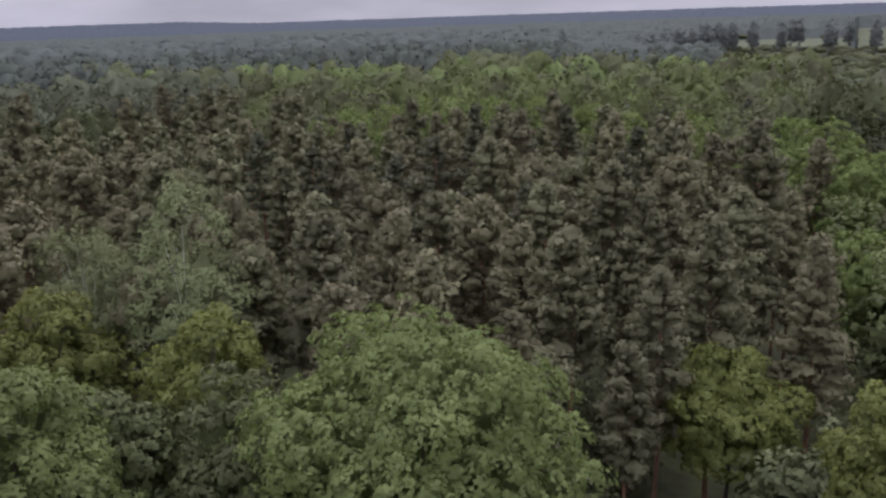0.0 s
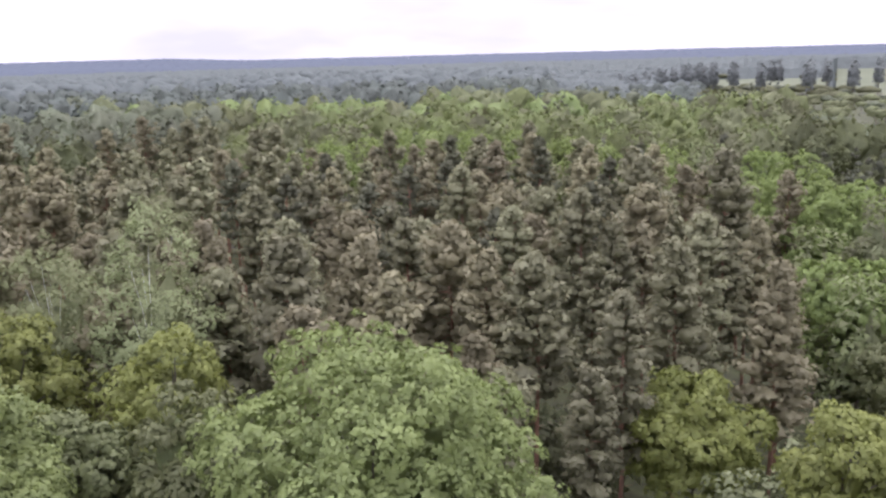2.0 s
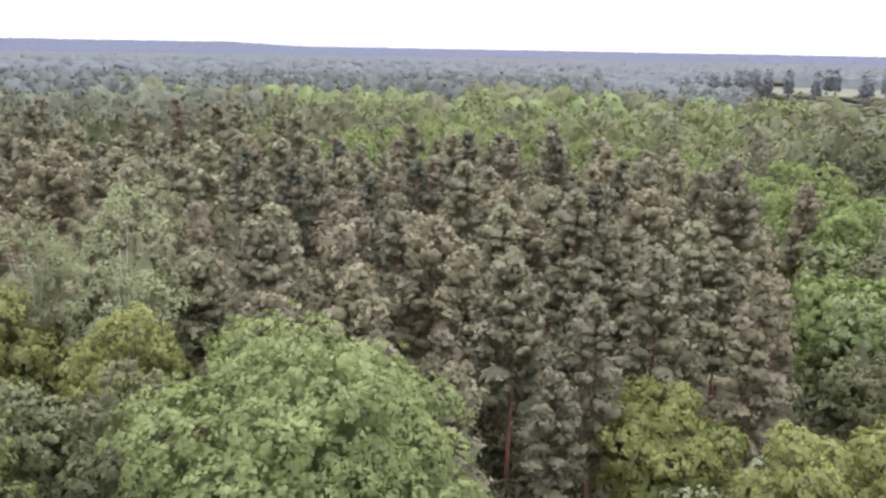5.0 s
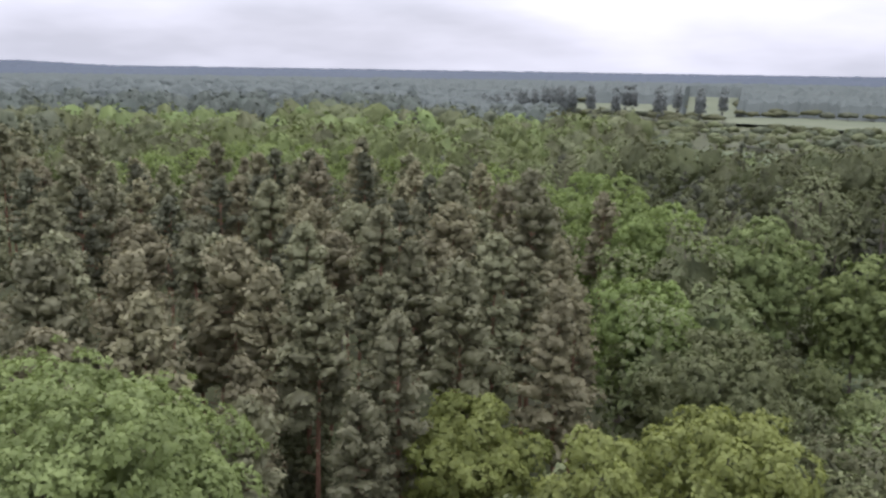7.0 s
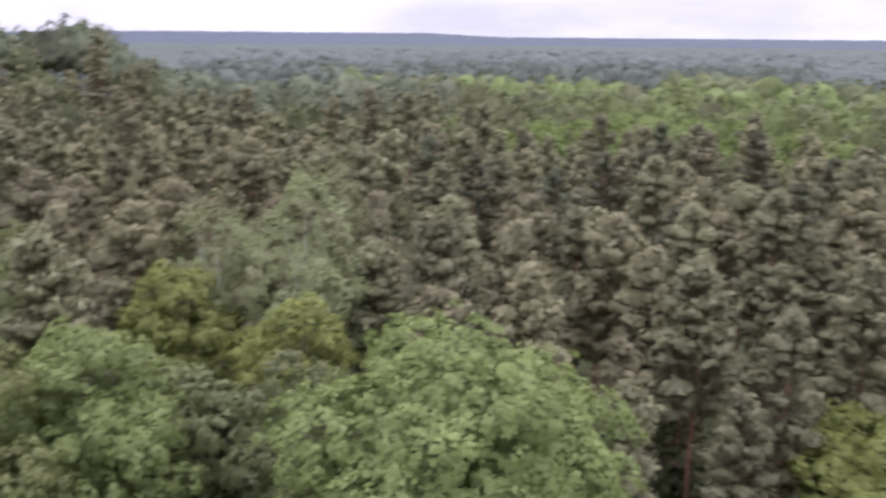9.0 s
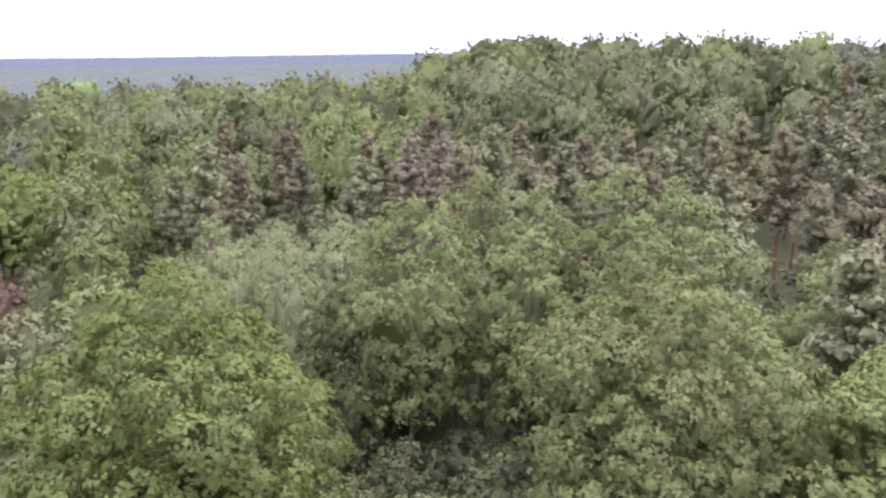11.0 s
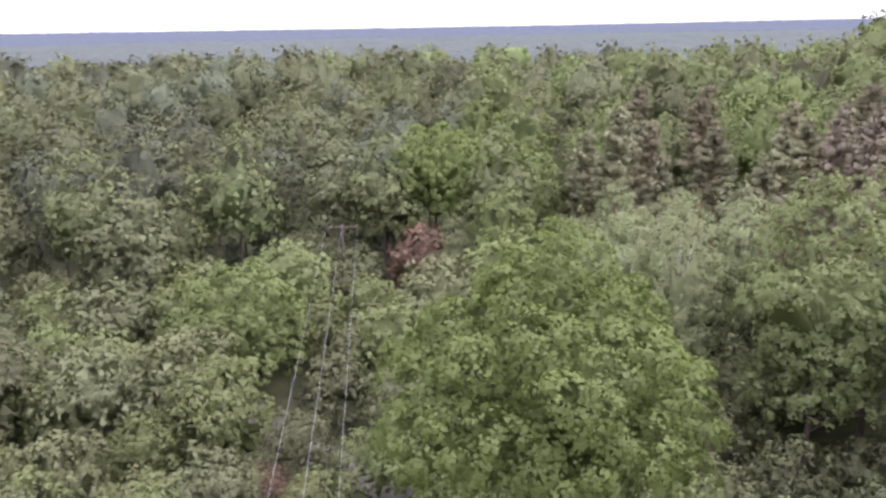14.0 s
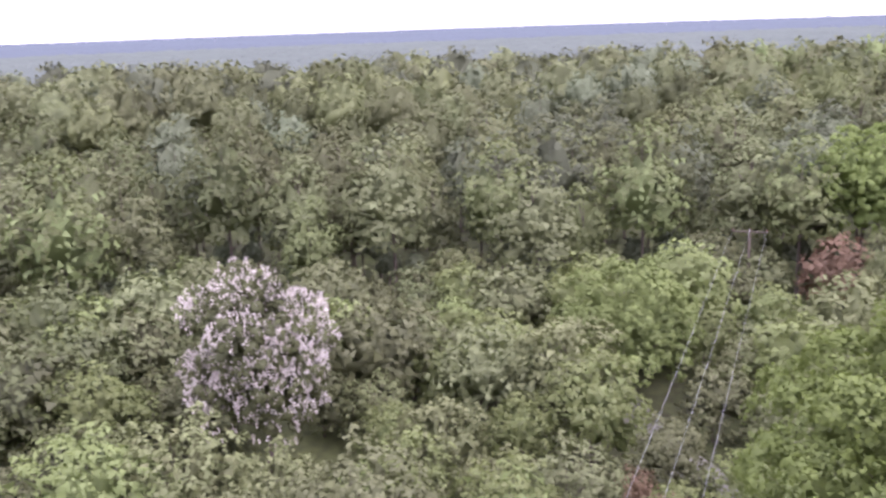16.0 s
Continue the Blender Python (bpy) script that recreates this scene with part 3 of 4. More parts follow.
stand("yellow_maple", broadleaf(16, 17.4, 4.2, 5.0, 34, 16640, 0.2, YELLOW, rel=0.28, tuft=0.42, per=24, hull=10, core=0.9, sprays=900, spray=0.32), -22.6, 48.4, 3.8, "rounded yellow-green field maple")
stand("yellow_maple", broadleaf(17, 12.3, 4.6, 3.5, 36, 19200, 0.2, YELLOW, rel=0.28, tuft=0.42, per=24, hull=10, core=0.9, sprays=900, spray=0.32), 16.8, 49.0, 4.2, "low rounded yellow-green maple before the pines")
stand("yellow_maple", broadleaf(18, 14.6, 3.4, 4.0, 28, 14080, 0.2, YELLOW, rel=0.3, tuft=0.42, per=24, hull=10, core=0.9, sprays=900, spray=0.32), 20.6, 37.6, 3.0, "small pale yellow-green maple")
stand("green_tree", broadleaf(19, 15.0, 4.2, 4.5, 34, 19200, 0.2, WOODGREEN, rel=0.28, tuft=0.42, per=24, hull=10, core=0.9, sprays=900, spray=0.32), -15.5, 38.6, 3.6, "dense mid-green broad-leaved tree")
stand("green_tree", broadleaf(20, 17.2, 4.0, 5.0, 34, 17920, 0.2, WOODGREEN, rel=0.28, tuft=0.42, per=24, hull=10, core=0.9, sprays=900, spray=0.32), -9.2, 36.0, 3.2, "dense grey-green broad-leaved tree beside the maple")
stand("oak_tree", broadleaf(21, 15.0, 5.4, 5.0, 44, 19200, 0.2, WOODGREEN, rel=0.25, tuft=0.42, per=24, hull=10, core=0.9, sprays=900, spray=0.32), 33.2, 51.0, 4.8, "spreading grey-green oak with open branches")
stand("green_tree", broadleaf(22, 15.2, 5.0, 4.0, 38, 19200, 0.2, YELLOW, rel=0.27, tuft=0.42, per=24, hull=10, core=0.9, sprays=900, spray=0.32), 27.0, 38.0, 4.4, "broad tree with pale green foliage")
stand("lime_tree", broadleaf(23, 17.4, 6.6, 4.0, 46, 14820, 0.26, FRESH, rel=0.27, tuft=0.42, per=24, hull=10, core=0.9, sprays=900, spray=0.32), 44.6, 88.0, 5.5, "bright lime-green tree at the edge of the pines")
stand("lime_tree", broadleaf(24, 15.6, 5.6, 4.0, 40, 13680, 0.26, FRESH, rel=0.28, tuft=0.42, per=24, hull=10, core=0.9, sprays=900, spray=0.32), 33.5, 64.0, 5.0, "fresh green tree before the bright lime")
stand("lime_tree", broadleaf(34, 18.4, 5.6, 4.0, 46, 10800, 0.26, FRESH, rel=0.27, tuft=0.42, per=24, hull=10, core=0.9, sprays=900, spray=0.32), 44.4, 100.5, 5.0, "bright lime-green tree at the edge of the pines")
stand("lime_tree", broadleaf(35, 18.0, 5.2, 4.0, 46, 9600, 0.26, FRESH, rel=0.27, tuft=0.42, per=24, hull=10, core=0.9, sprays=900, spray=0.32), 44.0, 112.0, 5.0, "lime-green tree behind the pines")
stand("green_tree", broadleaf(36, 17.2, 5.8, 3.0, 50, 12600, 0.26, FAR_LIME, rel=0.26, tuft=0.42, per=24, hull=10, core=0.9, sprays=900, spray=0.32), 50.5, 78.5, 5.0, "rounded mid-green tree beside the bright limes")
stand("green_tree", broadleaf(37, 14.6, 5.4, 2.0, 46, 12600, 0.26, LIME, rel=0.26, tuft=0.42, per=24, hull=10, core=0.9, sprays=900, spray=0.32), 57.0, 72.0, 5.0, "low spreading green tree towards the clearing")
stand("lime_tree", broadleaf(25, 18.4, 7.2, 4.0, 46, 13680, 0.26, FRESH, rel=0.28, tuft=0.42, per=24, hull=10, core=0.9, sprays=900, spray=0.32), -104.0, 1.8, 6.0, "bright lime-green oak above the bushes")
stand("lime_tree", broadleaf(26, 12.3, 6.2, 1.0, 30, 17100, 0.22, LIME, rel=0.26, tuft=0.42, per=24, hull=10, core=0.9, sprays=900, spray=0.32), -66.8, -13.6, 5.2, "spreading bright green tree among bushes")

# chestnut in blossom: crown of leaves with white candles
chest = broadleaf(27, 13.4, 4.6, 1.0, 44, 15000, 0.22, DARKGREEN, rel=0.28, tuft=0.4)
blossom_tree = stand("blossoming_tree", chest, -43.4, -32.7, 5.4, "tree covered in white and pinkish blossom", size=1.16)
rng = np.random.default_rng(28)
bc, br = crown_lobes(np.random.default_rng(27), 13.4, 4.6, 1.0, 44, 0.28)
bp_, bd = on_outside(rng, bc, br * 1.06, np.array([0, 0, 6.0]), 2600, 0.8, -0.4, 1.2)
bp_, bd = np.repeat(bp_, 7, 0), np.repeat(bd, 7, 0)
lift_ = np.tile(np.linspace(-0.06, 0.18, 7), 2600)[:, None] * np.array([0, 0, 1.0])
link("blossom", mesh_of("blossom", *cards(rng, bp_ + lift_ + rng.normal(0, 0.03, bp_.shape), unit(bd + [0, 0, 0.5]), 0.14, 0.095, 0.8, 0.0), [BLOSSOM]), blossom_tree, "white blossom candles")

# birches: fine hanging foliage on white stems
BIRCHES = [broadleaf(40 + k, 19.5, 3.5, 5.0, 40, 11000, 0.15, BIRCH, BIRCH_BARK, rel=0.30, girth=0.12, limbs=16, soft=0.8, flat=1.3, squash=1.3, core=0.88, hull=8, sprays=900, spray=0.2) for k in range(3)]
for k, (x, y, s) in enumerate(((-15.6, 51.6, 1.10), (-22.4, 52.8, 1.0), (-25.0, 61.0, 0.88), (-17.5, 62.0, 1.05), (-53.5, 19.4, 0.93), (-59.8, 17.2, 0.87), (-62.5, 21.5, 0.88), (-65.0, 14.0, 0.8), (-69.5, 22.0, 0.83), (-76.0, 19.0, 0.8), (-65.0, 27.0, 0.86), (-88.0, 4.5, 0.55))):
    stand("birch_tree", BIRCHES[k % 3], x, y, 2.4, "slender birch with hazy pale foliage and white stem", "birches", 73 * k, s)

# pale, open-crowned trees with dark stems
stand("pale_tree", broadleaf(57, 20.6, 5.6, 1.0, 64, 20000, 0.2, LARCH, rel=0.25, tuft=0.45, per=18, limbs=16, squash=0.7, core=0.88, hull=9, sprays=1500, spray=0.28), -51.0, 27.6, 4.6, "broad dome-shaped tree with pale green foliage")
LARCHES = [broadleaf(50 + k, 20.5, 4.3, 1.5, 60, 12000, 0.22, LARCH, rel=0.25, tuft=0.45, per=16, limbs=14, squash=0.6, core=0.88, hull=9, sprays=800, spray=0.3) for k in range(3)]
for k, (x, y, s) in enumerate(((-58.6, 36.8, 1.0), (-54.4, 39.5, 0.98), (-49.0, 43.4, 1.04), (-47.4, 47.6, 0.97), (-37.4, 35.8, 0.97), (-36.2, 41.4, 0.92), (-37.3, 52.2, 0.85), (-30.5, 44.4, 0.9), (-45.5, 33.5, 0.9), (-42.0, 41.0, 0.9), (-29.0, 37.0, 0.85))):
    stand("pale_tree", LARCHES[k % 3], x, y, 3.0, "tall tree with pale green layered foliage and dark stem", "pale trees", 61 * k, s)

# fresh limes behind and beside the pine stand
EDGE_LIMES = [broadleaf(90 + k, 17.5 + 0.5 * k, 5.0, 2.0, 34, 3400, 0.3, FRESH, rel=0.29, tuft=0.5, per=8, limbs=6, hull=6, core=0.92, sprays=500, spray=0.42, stray=0.06) for k in range(2)]
for k, (x, y, s) in enumerate(((-17.0, 127.0, 1.0), (-13.0, 136.0, 0.98), (-8.5, 141.0, 1.02), (-3.0, 146.0, 1.0), (3.0, 149.0, 1.0), (9.0, 145.0, 0.98), (15.5, 143.0, 1.02), (22.5, 137.0, 0.95), (28.5, 130.0, 0.95), (34.0, 121.0, 0.98), (37.5, 110.0, 0.95), (40.5, 99.0, 0.9))):
    stand("lime_tree", EDGE_LIMES[k % 2], x, y, 4.2, "fresh bright green tree along the edge of the pines", "limes at the pine edge", 83 * k, s)

DEAD = ((10.6, 81.7, 14.8, 2), (-79.6, 44.6, 20.6, 3), (-76.5, 53.8, 18.8, -2), (-72.0, 58.0, 19.0, 4))
TAKEN += [(x, y, 1.6) for x, y, _, _ in DEAD]
FRONT = ((-41.4, -19.6, 1.05, "lime"), (-38.6, -21.4, 0.85, "lime"), (-42.8, -14.0, 0.9, "olive"), (-51.0, -16.4, 0.95, "lime"), (-49.8, -7.8, 0.5, "russet"), (-48.0, -5.3, 0.45, "russet"), (-51.6, -4.2, 0.5, "olive"))
TAKEN += [(x, y, 3.4 * s) for x, y, s, _ in FRONT]
TAKEN += [(-62.0, -9.6, 3.2), (-58.0, -5.4, 3.2), (-54.5, -2.0, 3.0), (-66.0, -13.5, 2.5), (-38.0, -38.0, 3.5), (-36.0, -34.0, 3.0), (-91.0, 2.0, 8.0), (-82.0, 3.5, 6.0)]

# ---- the pine stand and the mixed wood ----
PINES = [pine_shape(60 + k, 18.6 + 0.6 * k, 2.9 + 0.3 * (k % 3), 8.5 + 1.0 * (k % 3), 50, 96, 0.3, NEEDLE if k % 2 else NEEDLE_DRY, cone=k == 4) for k in range(6)]
PINE_LITE = [pine_shape(70 + k, 20.0, 2.9 + 0.3 * (k % 3), 10.5, 36, 46, 0.4, (NEEDLE_DRY, NEEDLE, NEEDLE, NEEDLE_DRY, SPRUCE)[k], cone=k == 4, grid=(3, 5)) for k in range(5)]
for k, (x, y, h) in enumerate(((-2.9, 54.2, 20.2), (7.9, 54.0, 19.0), (2.2, 60.2, 20.0), (0.1, 65.7, 19.6), (17.8, 67.5, 18.5), (15.6, 66.0, 18.8), (-1.2, 47.0, 19.5), (-7.4, 53.0, 20.5), (8.5, 79.8, 20.2),
                               (24.3, 65.8, 18.0), (26.5, 60.5, 16.5), (4.4, 39.5, 16.4), (3.7, 49.0, 15.5), (10.0, 46.0, 14.0), (-5.5, 47.5, 17.5), (12.5, 60.0, 17.5), (-12.5, 57.5, 19.8))):
    m = PINES[k % 6]
    TAKEN.append((x, y, 3.0))
    tree("pine_tree", m, x, y, 47 * k, h / (18.6 + 0.6 * (k % 6)), "tall Scots pine at the edge of the stand", "pine", "pines of the stand")
DARK_PINES = [pine_shape(160 + k, 21.6, 2.6, 13.0, 26, 60, 0.34, NEEDLE_DARK, grid=(3, 5)) for k in range(2)]
for k, (x, y, s) in enumerate(((3.2, 88.8, 0.98), (14.6, 102.6, 1.02), (-0.7, 89.6, 0.96), (6.6, 66.5, 0.93), (16.0, 78.4, 0.94), (-4.3, 79.5, 0.95), (4.2, 109.0, 1.0), (-9.5, 98.3, 0.97), (9.5, 104.0, 0.99), (20.5, 93.0, 0.96), (-12.0, 84.0, 0.95), (-19.0, 92.0, 0.97))):
    TAKEN.append((x, y, 2.2))
    tree("pine_tree", DARK_PINES[k % 2], x, y, 67 * k, s, "dark green pine standing above its neighbours", "pine", "dark pines")
TAN_PINE = pine_shape(170, 20.0, 3.0, 9.5, 36, 46, 0.36, NEEDLE_TAN, grid=(3, 5))
for k, (x, y, s) in enumerate(((-88.0, 46.5, 1.05), (-84.0, 41.5, 1.0), (-80.0, 45.0, 0.98), (-93.0, 50.0, 1.05), (-99.0, 48.0, 1.02))):
    TAKEN.append((x, y, 2.4))
    tree("pine_tree", TAN_PINE, x, y, 97 * k, s, "dying pine with tan dry needles", "pine", "dying pines")
WOODS = {}
for key, mat in (("green", GREEN), ("lime", LIME), ("dark", DARKGREEN), ("grey", GREYGREEN), ("olive", OLIVE), ("oak", WOODGREEN), ("russet", RUSSET)):
    WOODS[key] = [broadleaf(80 + 7 * k + len(key), 15.5 + k, 4.6 + 0.4 * k, 2.0, 34, 1750, 0.33, mat, rel=0.3, tuft=0.55, per=7, limbs=5, woven=True, hull=6, core=0.93, sprays=420, spray=0.5, soft=0.65, stray=0.06) for k in range(2)]
BUSHES = {}
for key, mat in (("green", GREEN), ("grey", GREYGREEN), ("olive", OLIVE), ("lime", LARCH), ("dark", DARKGREEN), ("russet", RUSSET)):
    BUSHES[key] = broadleaf(120 + len(key), 6.5, 3.3, 0.2, 34, 1200, 0.25, mat, rel=0.28, tuft=0.36, per=6, limbs=4, girth=0.07, woven=True, hull=5, core=0.92, sprays=300, spray=0.36, soft=0.45, stray=0.06)


NEAR_BUSHES = {}
for key, mat in (("green", GREEN), ("olive", OLIVE), ("lime", LARCH), ("dark", DARKGREEN), ("russet", RUSSET)):
    NEAR_BUSHES[key] = broadleaf(130 + len(key), 6.5, 3.3, 0.2, 44, 2600, 0.19, mat, rel=0.24, tuft=0.32, per=8, limbs=6, girth=0.07, woven=True, hull=6, core=0.9, sprays=350, spray=0.3, soft=0.4)


def kind_at(th, r, rnd):
    """What grows at a bearing and distance."""
    if th < -22 and r < 62:
        return "low"
    if th < -34.5 and 98 < r < 136:
        return ""
    if th < -30 and r < 96:
        return "bush"
    if th < -35 and r < 134:
        return ""
    if th < -22:
        if r < 112:
            return "oak" if rnd < 0.45 else ("green" if rnd < 0.8 else "lime")
        return ("dark" if rnd < 0.45 else "conifer" if rnd < 0.75 else "green") if r < 210 else ("green" if rnd < 0.6 else "lime")
    if th < 42:
        edge = 132 if th > 0 else 132 + th * 1.6
        if (50 if not -14 < th < 3 else 43) < r < edge:
            return "pine"
        if r >= edge:
            if 14 < th and r < 330:
                return "grey" if 200 < r else ("dark" if rnd < 0.6 else "pine")
            return "lime" if rnd < 0.5 else ("green" if rnd < 0.8 else "oak" if rnd < 0.93 else "conifer")
        return "low"
    if th < 64:
        if 82 < r < 124:
            return "pine"
        return ("green" if rnd < 0.45 else "dark" if rnd < 0.65 else "oak" if rnd < 0.9 else "lime") if r > 100 else ("low" if r < 62 else "green")
    if th < 79:
        if 86 < r < 124:
            return "pine" if rnd < 0.8 else "green"
        return ("lime" if rnd < 0.5 else "oak" if rnd < 0.8 else "green") if r > 90 else "bush"
    if r < 58 or th > 83 and r < 88:
        return "bush"
    if th < 81.5 and 96 < r < 124:
        return "pine"
    if r < 105:
        return "bush" if rnd < 0.5 else (("oak" if rnd < 0.8 else "lime") if th < 106 else "green" if rnd < 0.8 else "oak")
    return ("lime" if rnd < 0.25 and th < 92 else "oak" if rnd < 0.3 else "green" if rnd < 0.6 else "dark" if rnd < 0.72 else "grey" if rnd < 0.9 else "olive") if th < 100 else ("green" if rnd < 0.45 else "dark" if rnd < 0.6 else "grey" if rnd < 0.88 else "olive")


LABELS = {"green": "mid-green broad-leaved tree in the wood", "lime": "fresh light-green broad-leaved tree in the wood", "dark": "dark green broad-leaved tree in the wood",
          "grey": "grey-green broad-leaved tree in the wood", "olive": "olive-green broad-leaved tree in the wood", "oak": "bright green oak in the wood", "russet": "tree with russet young leaves"}
rng = np.random.default_rng(5)
lite = {}
count = {"pine": 0, "wood": 0, "bush": 0}
spots = []
step = 3.9
for gx_ in np.arange(-230, 200, step):
    for gy_ in np.arange(-200, 240, step):
        spots.append((gx_ + rng.uniform(-0.42, 0.42) * step, gy_ + rng.uniform(-0.42, 0.42) * step, rng.uniform(), rng.uniform()))
spots.sort(key=lambda s: math.hypot(s[0] - CX, s[1] - CY))
wide = []
for x, y, r1, r2 in spots:
    th, r = bearing(x, y)
    th, r = float(th), float(r)
    if r < 24 or r > 175 or not -50 < th < 150:
        continue
    if any((x - a) ** 2 + (y - b) ** 2 < c * c for a, b, c in TAKEN):
        continue
    kind = kind_at(th, r, r1)
    by_line = -92 < x < 20 and abs(y - (-8.1 + (x + 91.9) * 0.0956)) < 4.5
    if th < -32 and 68 < r < 98:
        r1 *= 0.1
    if by_line and r > 20:
        kind, r1 = "bush", r1 * 0.15
    if not kind:
        continue
    room = {"pine": 5.7, "bush": 4.0, "low": 3.4, "conifer": 4.5}.get(kind, 6.6 if r < 110 and th > 79 else 7.4 if r < 110 else 8.2)
    near = wide[-260:] if r > 60 else wide
    if any((x - a) ** 2 + (y - b) ** 2 < (0.5 * (room + c)) ** 2 for a, b, c in near):
        continue
    wide.append((x, y, room))
    turn, size = r2 * 360, (0.86 + 0.24 * ((r1 * 7.3) % 1.0)) if kind in ("pine", "conifer") else (0.78 + 0.44 * ((r1 * 7.3) % 1.0))
    if kind in ("pine", "conifer"):
        if count["pine"] < 45 and kind == "pine":
            count["pine"] += 1
            tree("pine_tree", PINES[int(r2 * 6)], x, y, turn, size, "Scots pine with brownish green needles and reddish trunk", "pine", "pines of the stand")
        elif count["pine"] < 290 and kind == "pine":
            count["pine"] += 1
            tree("pine_tree", PINE_LITE[int(r2 * 4)], x, y, turn, size, "Scots pine with brownish green needles and reddish trunk", "pine", "pines of the stand")
        else:
            lite.setdefault(kind, []).append((x, y, turn, size * (1.0 if kind == "pine" else 0.9)))
    elif kind in ("bush", "low"):
        key = (("lime", "lime", "green", "green", "lime", "olive") if 84 < th < 116 else ("green", "lime", "olive", "green", "green", "dark"))[int(r2 * 5.999)]
        if kind == "low":
            key, r1 = ("dark", "green", "dark", "green", "dark")[int(r2 * 4.999)] if th > -22 else ("green", "dark", "olive", "green", "olive")[int(r2 * 4.999)], r1 * (0.4 if th > -22 else 0.9)
        if count["bush"] >= 300:
            lite.setdefault("green" if r2 < 0.6 else "grey", []).append((x, y, turn, 0.45 + 0.2 * r1))
        else:
            count["bush"] += 1
            tree("bush", (NEAR_BUSHES if r < 64 else BUSHES)[key], x, y, turn, (0.85 + 0.75 * r1) * (1.1 if r > 75 else 1.0), key + " leafy bush in the undergrowth" if key != "grey" else "grey-green leafy bush in the undergrowth", "bush", "bushes")
    else:
        if th > 79 and 84 < r < 130:
            for u in (0.3, 1.5):
                lite.setdefault("green" if r2 < 0.5 else "grey", []).append((x + 3.0 * math.cos(r2 * 3 + u), y + 3.0 * math.sin(r2 * 3 + u), 0.0, 0.3 + 0.1 * r1))
        if count["wood"] < 170:
            count["wood"] += 1
            tree("broadleaf_tree", WOODS[kind][int(r2 * 2)], x, y, turn, size, LABELS[kind], "tree", "trees of the wood")
        else:
            lite.setdefault(kind, []).append((x, y, turn, size))

for k, (x, y, s, key) in enumerate(FRONT):
    tree("bush", NEAR_BUSHES[key], x, y, 77 * k, s, {"lime": "pale green rounded leafy bush", "olive": "olive-green leafy bush by the track", "russet": "low brown twiggy scrub by the track"}[key], "bush", "bushes")
tree("bush", BUSHES["russet"], -94.0, 0.0, 20, 1.35, "reddish-brown leafy bush under the bright oak", "bush", "bushes")

for k, (x, y) in enumerate(((10.6, 64.0), (7.3, 65.0), (9.0, 58.0), (12.0, 55.0), (6.0, 70.0), (5.8, 57.0), (1.2, 43.0), (6.8, 43.2), (3.0, 46.5), (9.4, 42.0), (12.8, 43.5), (7.4, 47.5))):
    tree("bush", BUSHES["dark" if k % 2 else "green"], x, y, 60 * k, 0.75 + 0.1 * (k % 3), "dark leafy bush under the pines", "bush", "bushes")

# spruces at the clearing
SPRUCES = [spruce_shape(30 + k, 8.5, 2.4, 1500) for k in range(2)]
for k, (a, r, s) in enumerate(((-36.2, 132, 1.05), (-38.0, 130, 1.1), (-40.0, 127, 1.0), (-35.0, 140, 0.9), (-42.0, 125, 1.1), (-44.5, 122, 0.95), (-39.0, 138, 1.2), (-46.5, 118, 1.0))):
    x, y = polar(a, r)
    tree("spruce_tree", SPRUCES[k % 2], x, y, 50 * k, s, "young spruce at the edge of the clearing", "spruce", "spruces by the clearing")


# ---- woods farther off: trees past counting ----
def crown_pattern(seed, n, pine, tufts, leaf, solid=0.75):
    """A crown of unit radius, its top at zero height, for the mass of trees."""
    rng = np.random.default_rng(seed)
    mid_ = np.array([0, 0, -1.0])
    if pine:
        _, _, centre, half, axes = boughs(rng, -4.2, 0.0, 1.0, 20 if n > 5 else 12)
        blades, hull = pads_with_needles(rng, centre, half, axes, max(tufts // 4, 5), 1.6 * leaf, 0.7, (3, 5))
        return (*joined([blades[:2], hull]), np.concatenate([blades[2], vertex_normals(*hull)]))
    c, r = crown_lobes(rng, 0.0, 1.0, -1.9, 30, 0.28)
    iv, jf, inner_shade = inner_leaves(rng, c, r, mid_, n, 0.85, solid + 0.12, 16 + tufts, 0.12)
    if not tufts:
        return iv, jf, inner_shade
    p, d = on_outside(rng, c, r, mid_, tufts, 0.85, -0.3)
    p = mid_ + (p - mid_) * 0.96
    v, f, shade = leafage(rng, p, d, 0.11, 4, leaf, unit(p - mid_), 0.5)
    return (*joined([(v, f), (iv, jf)]), np.concatenate([shade, inner_shade]))


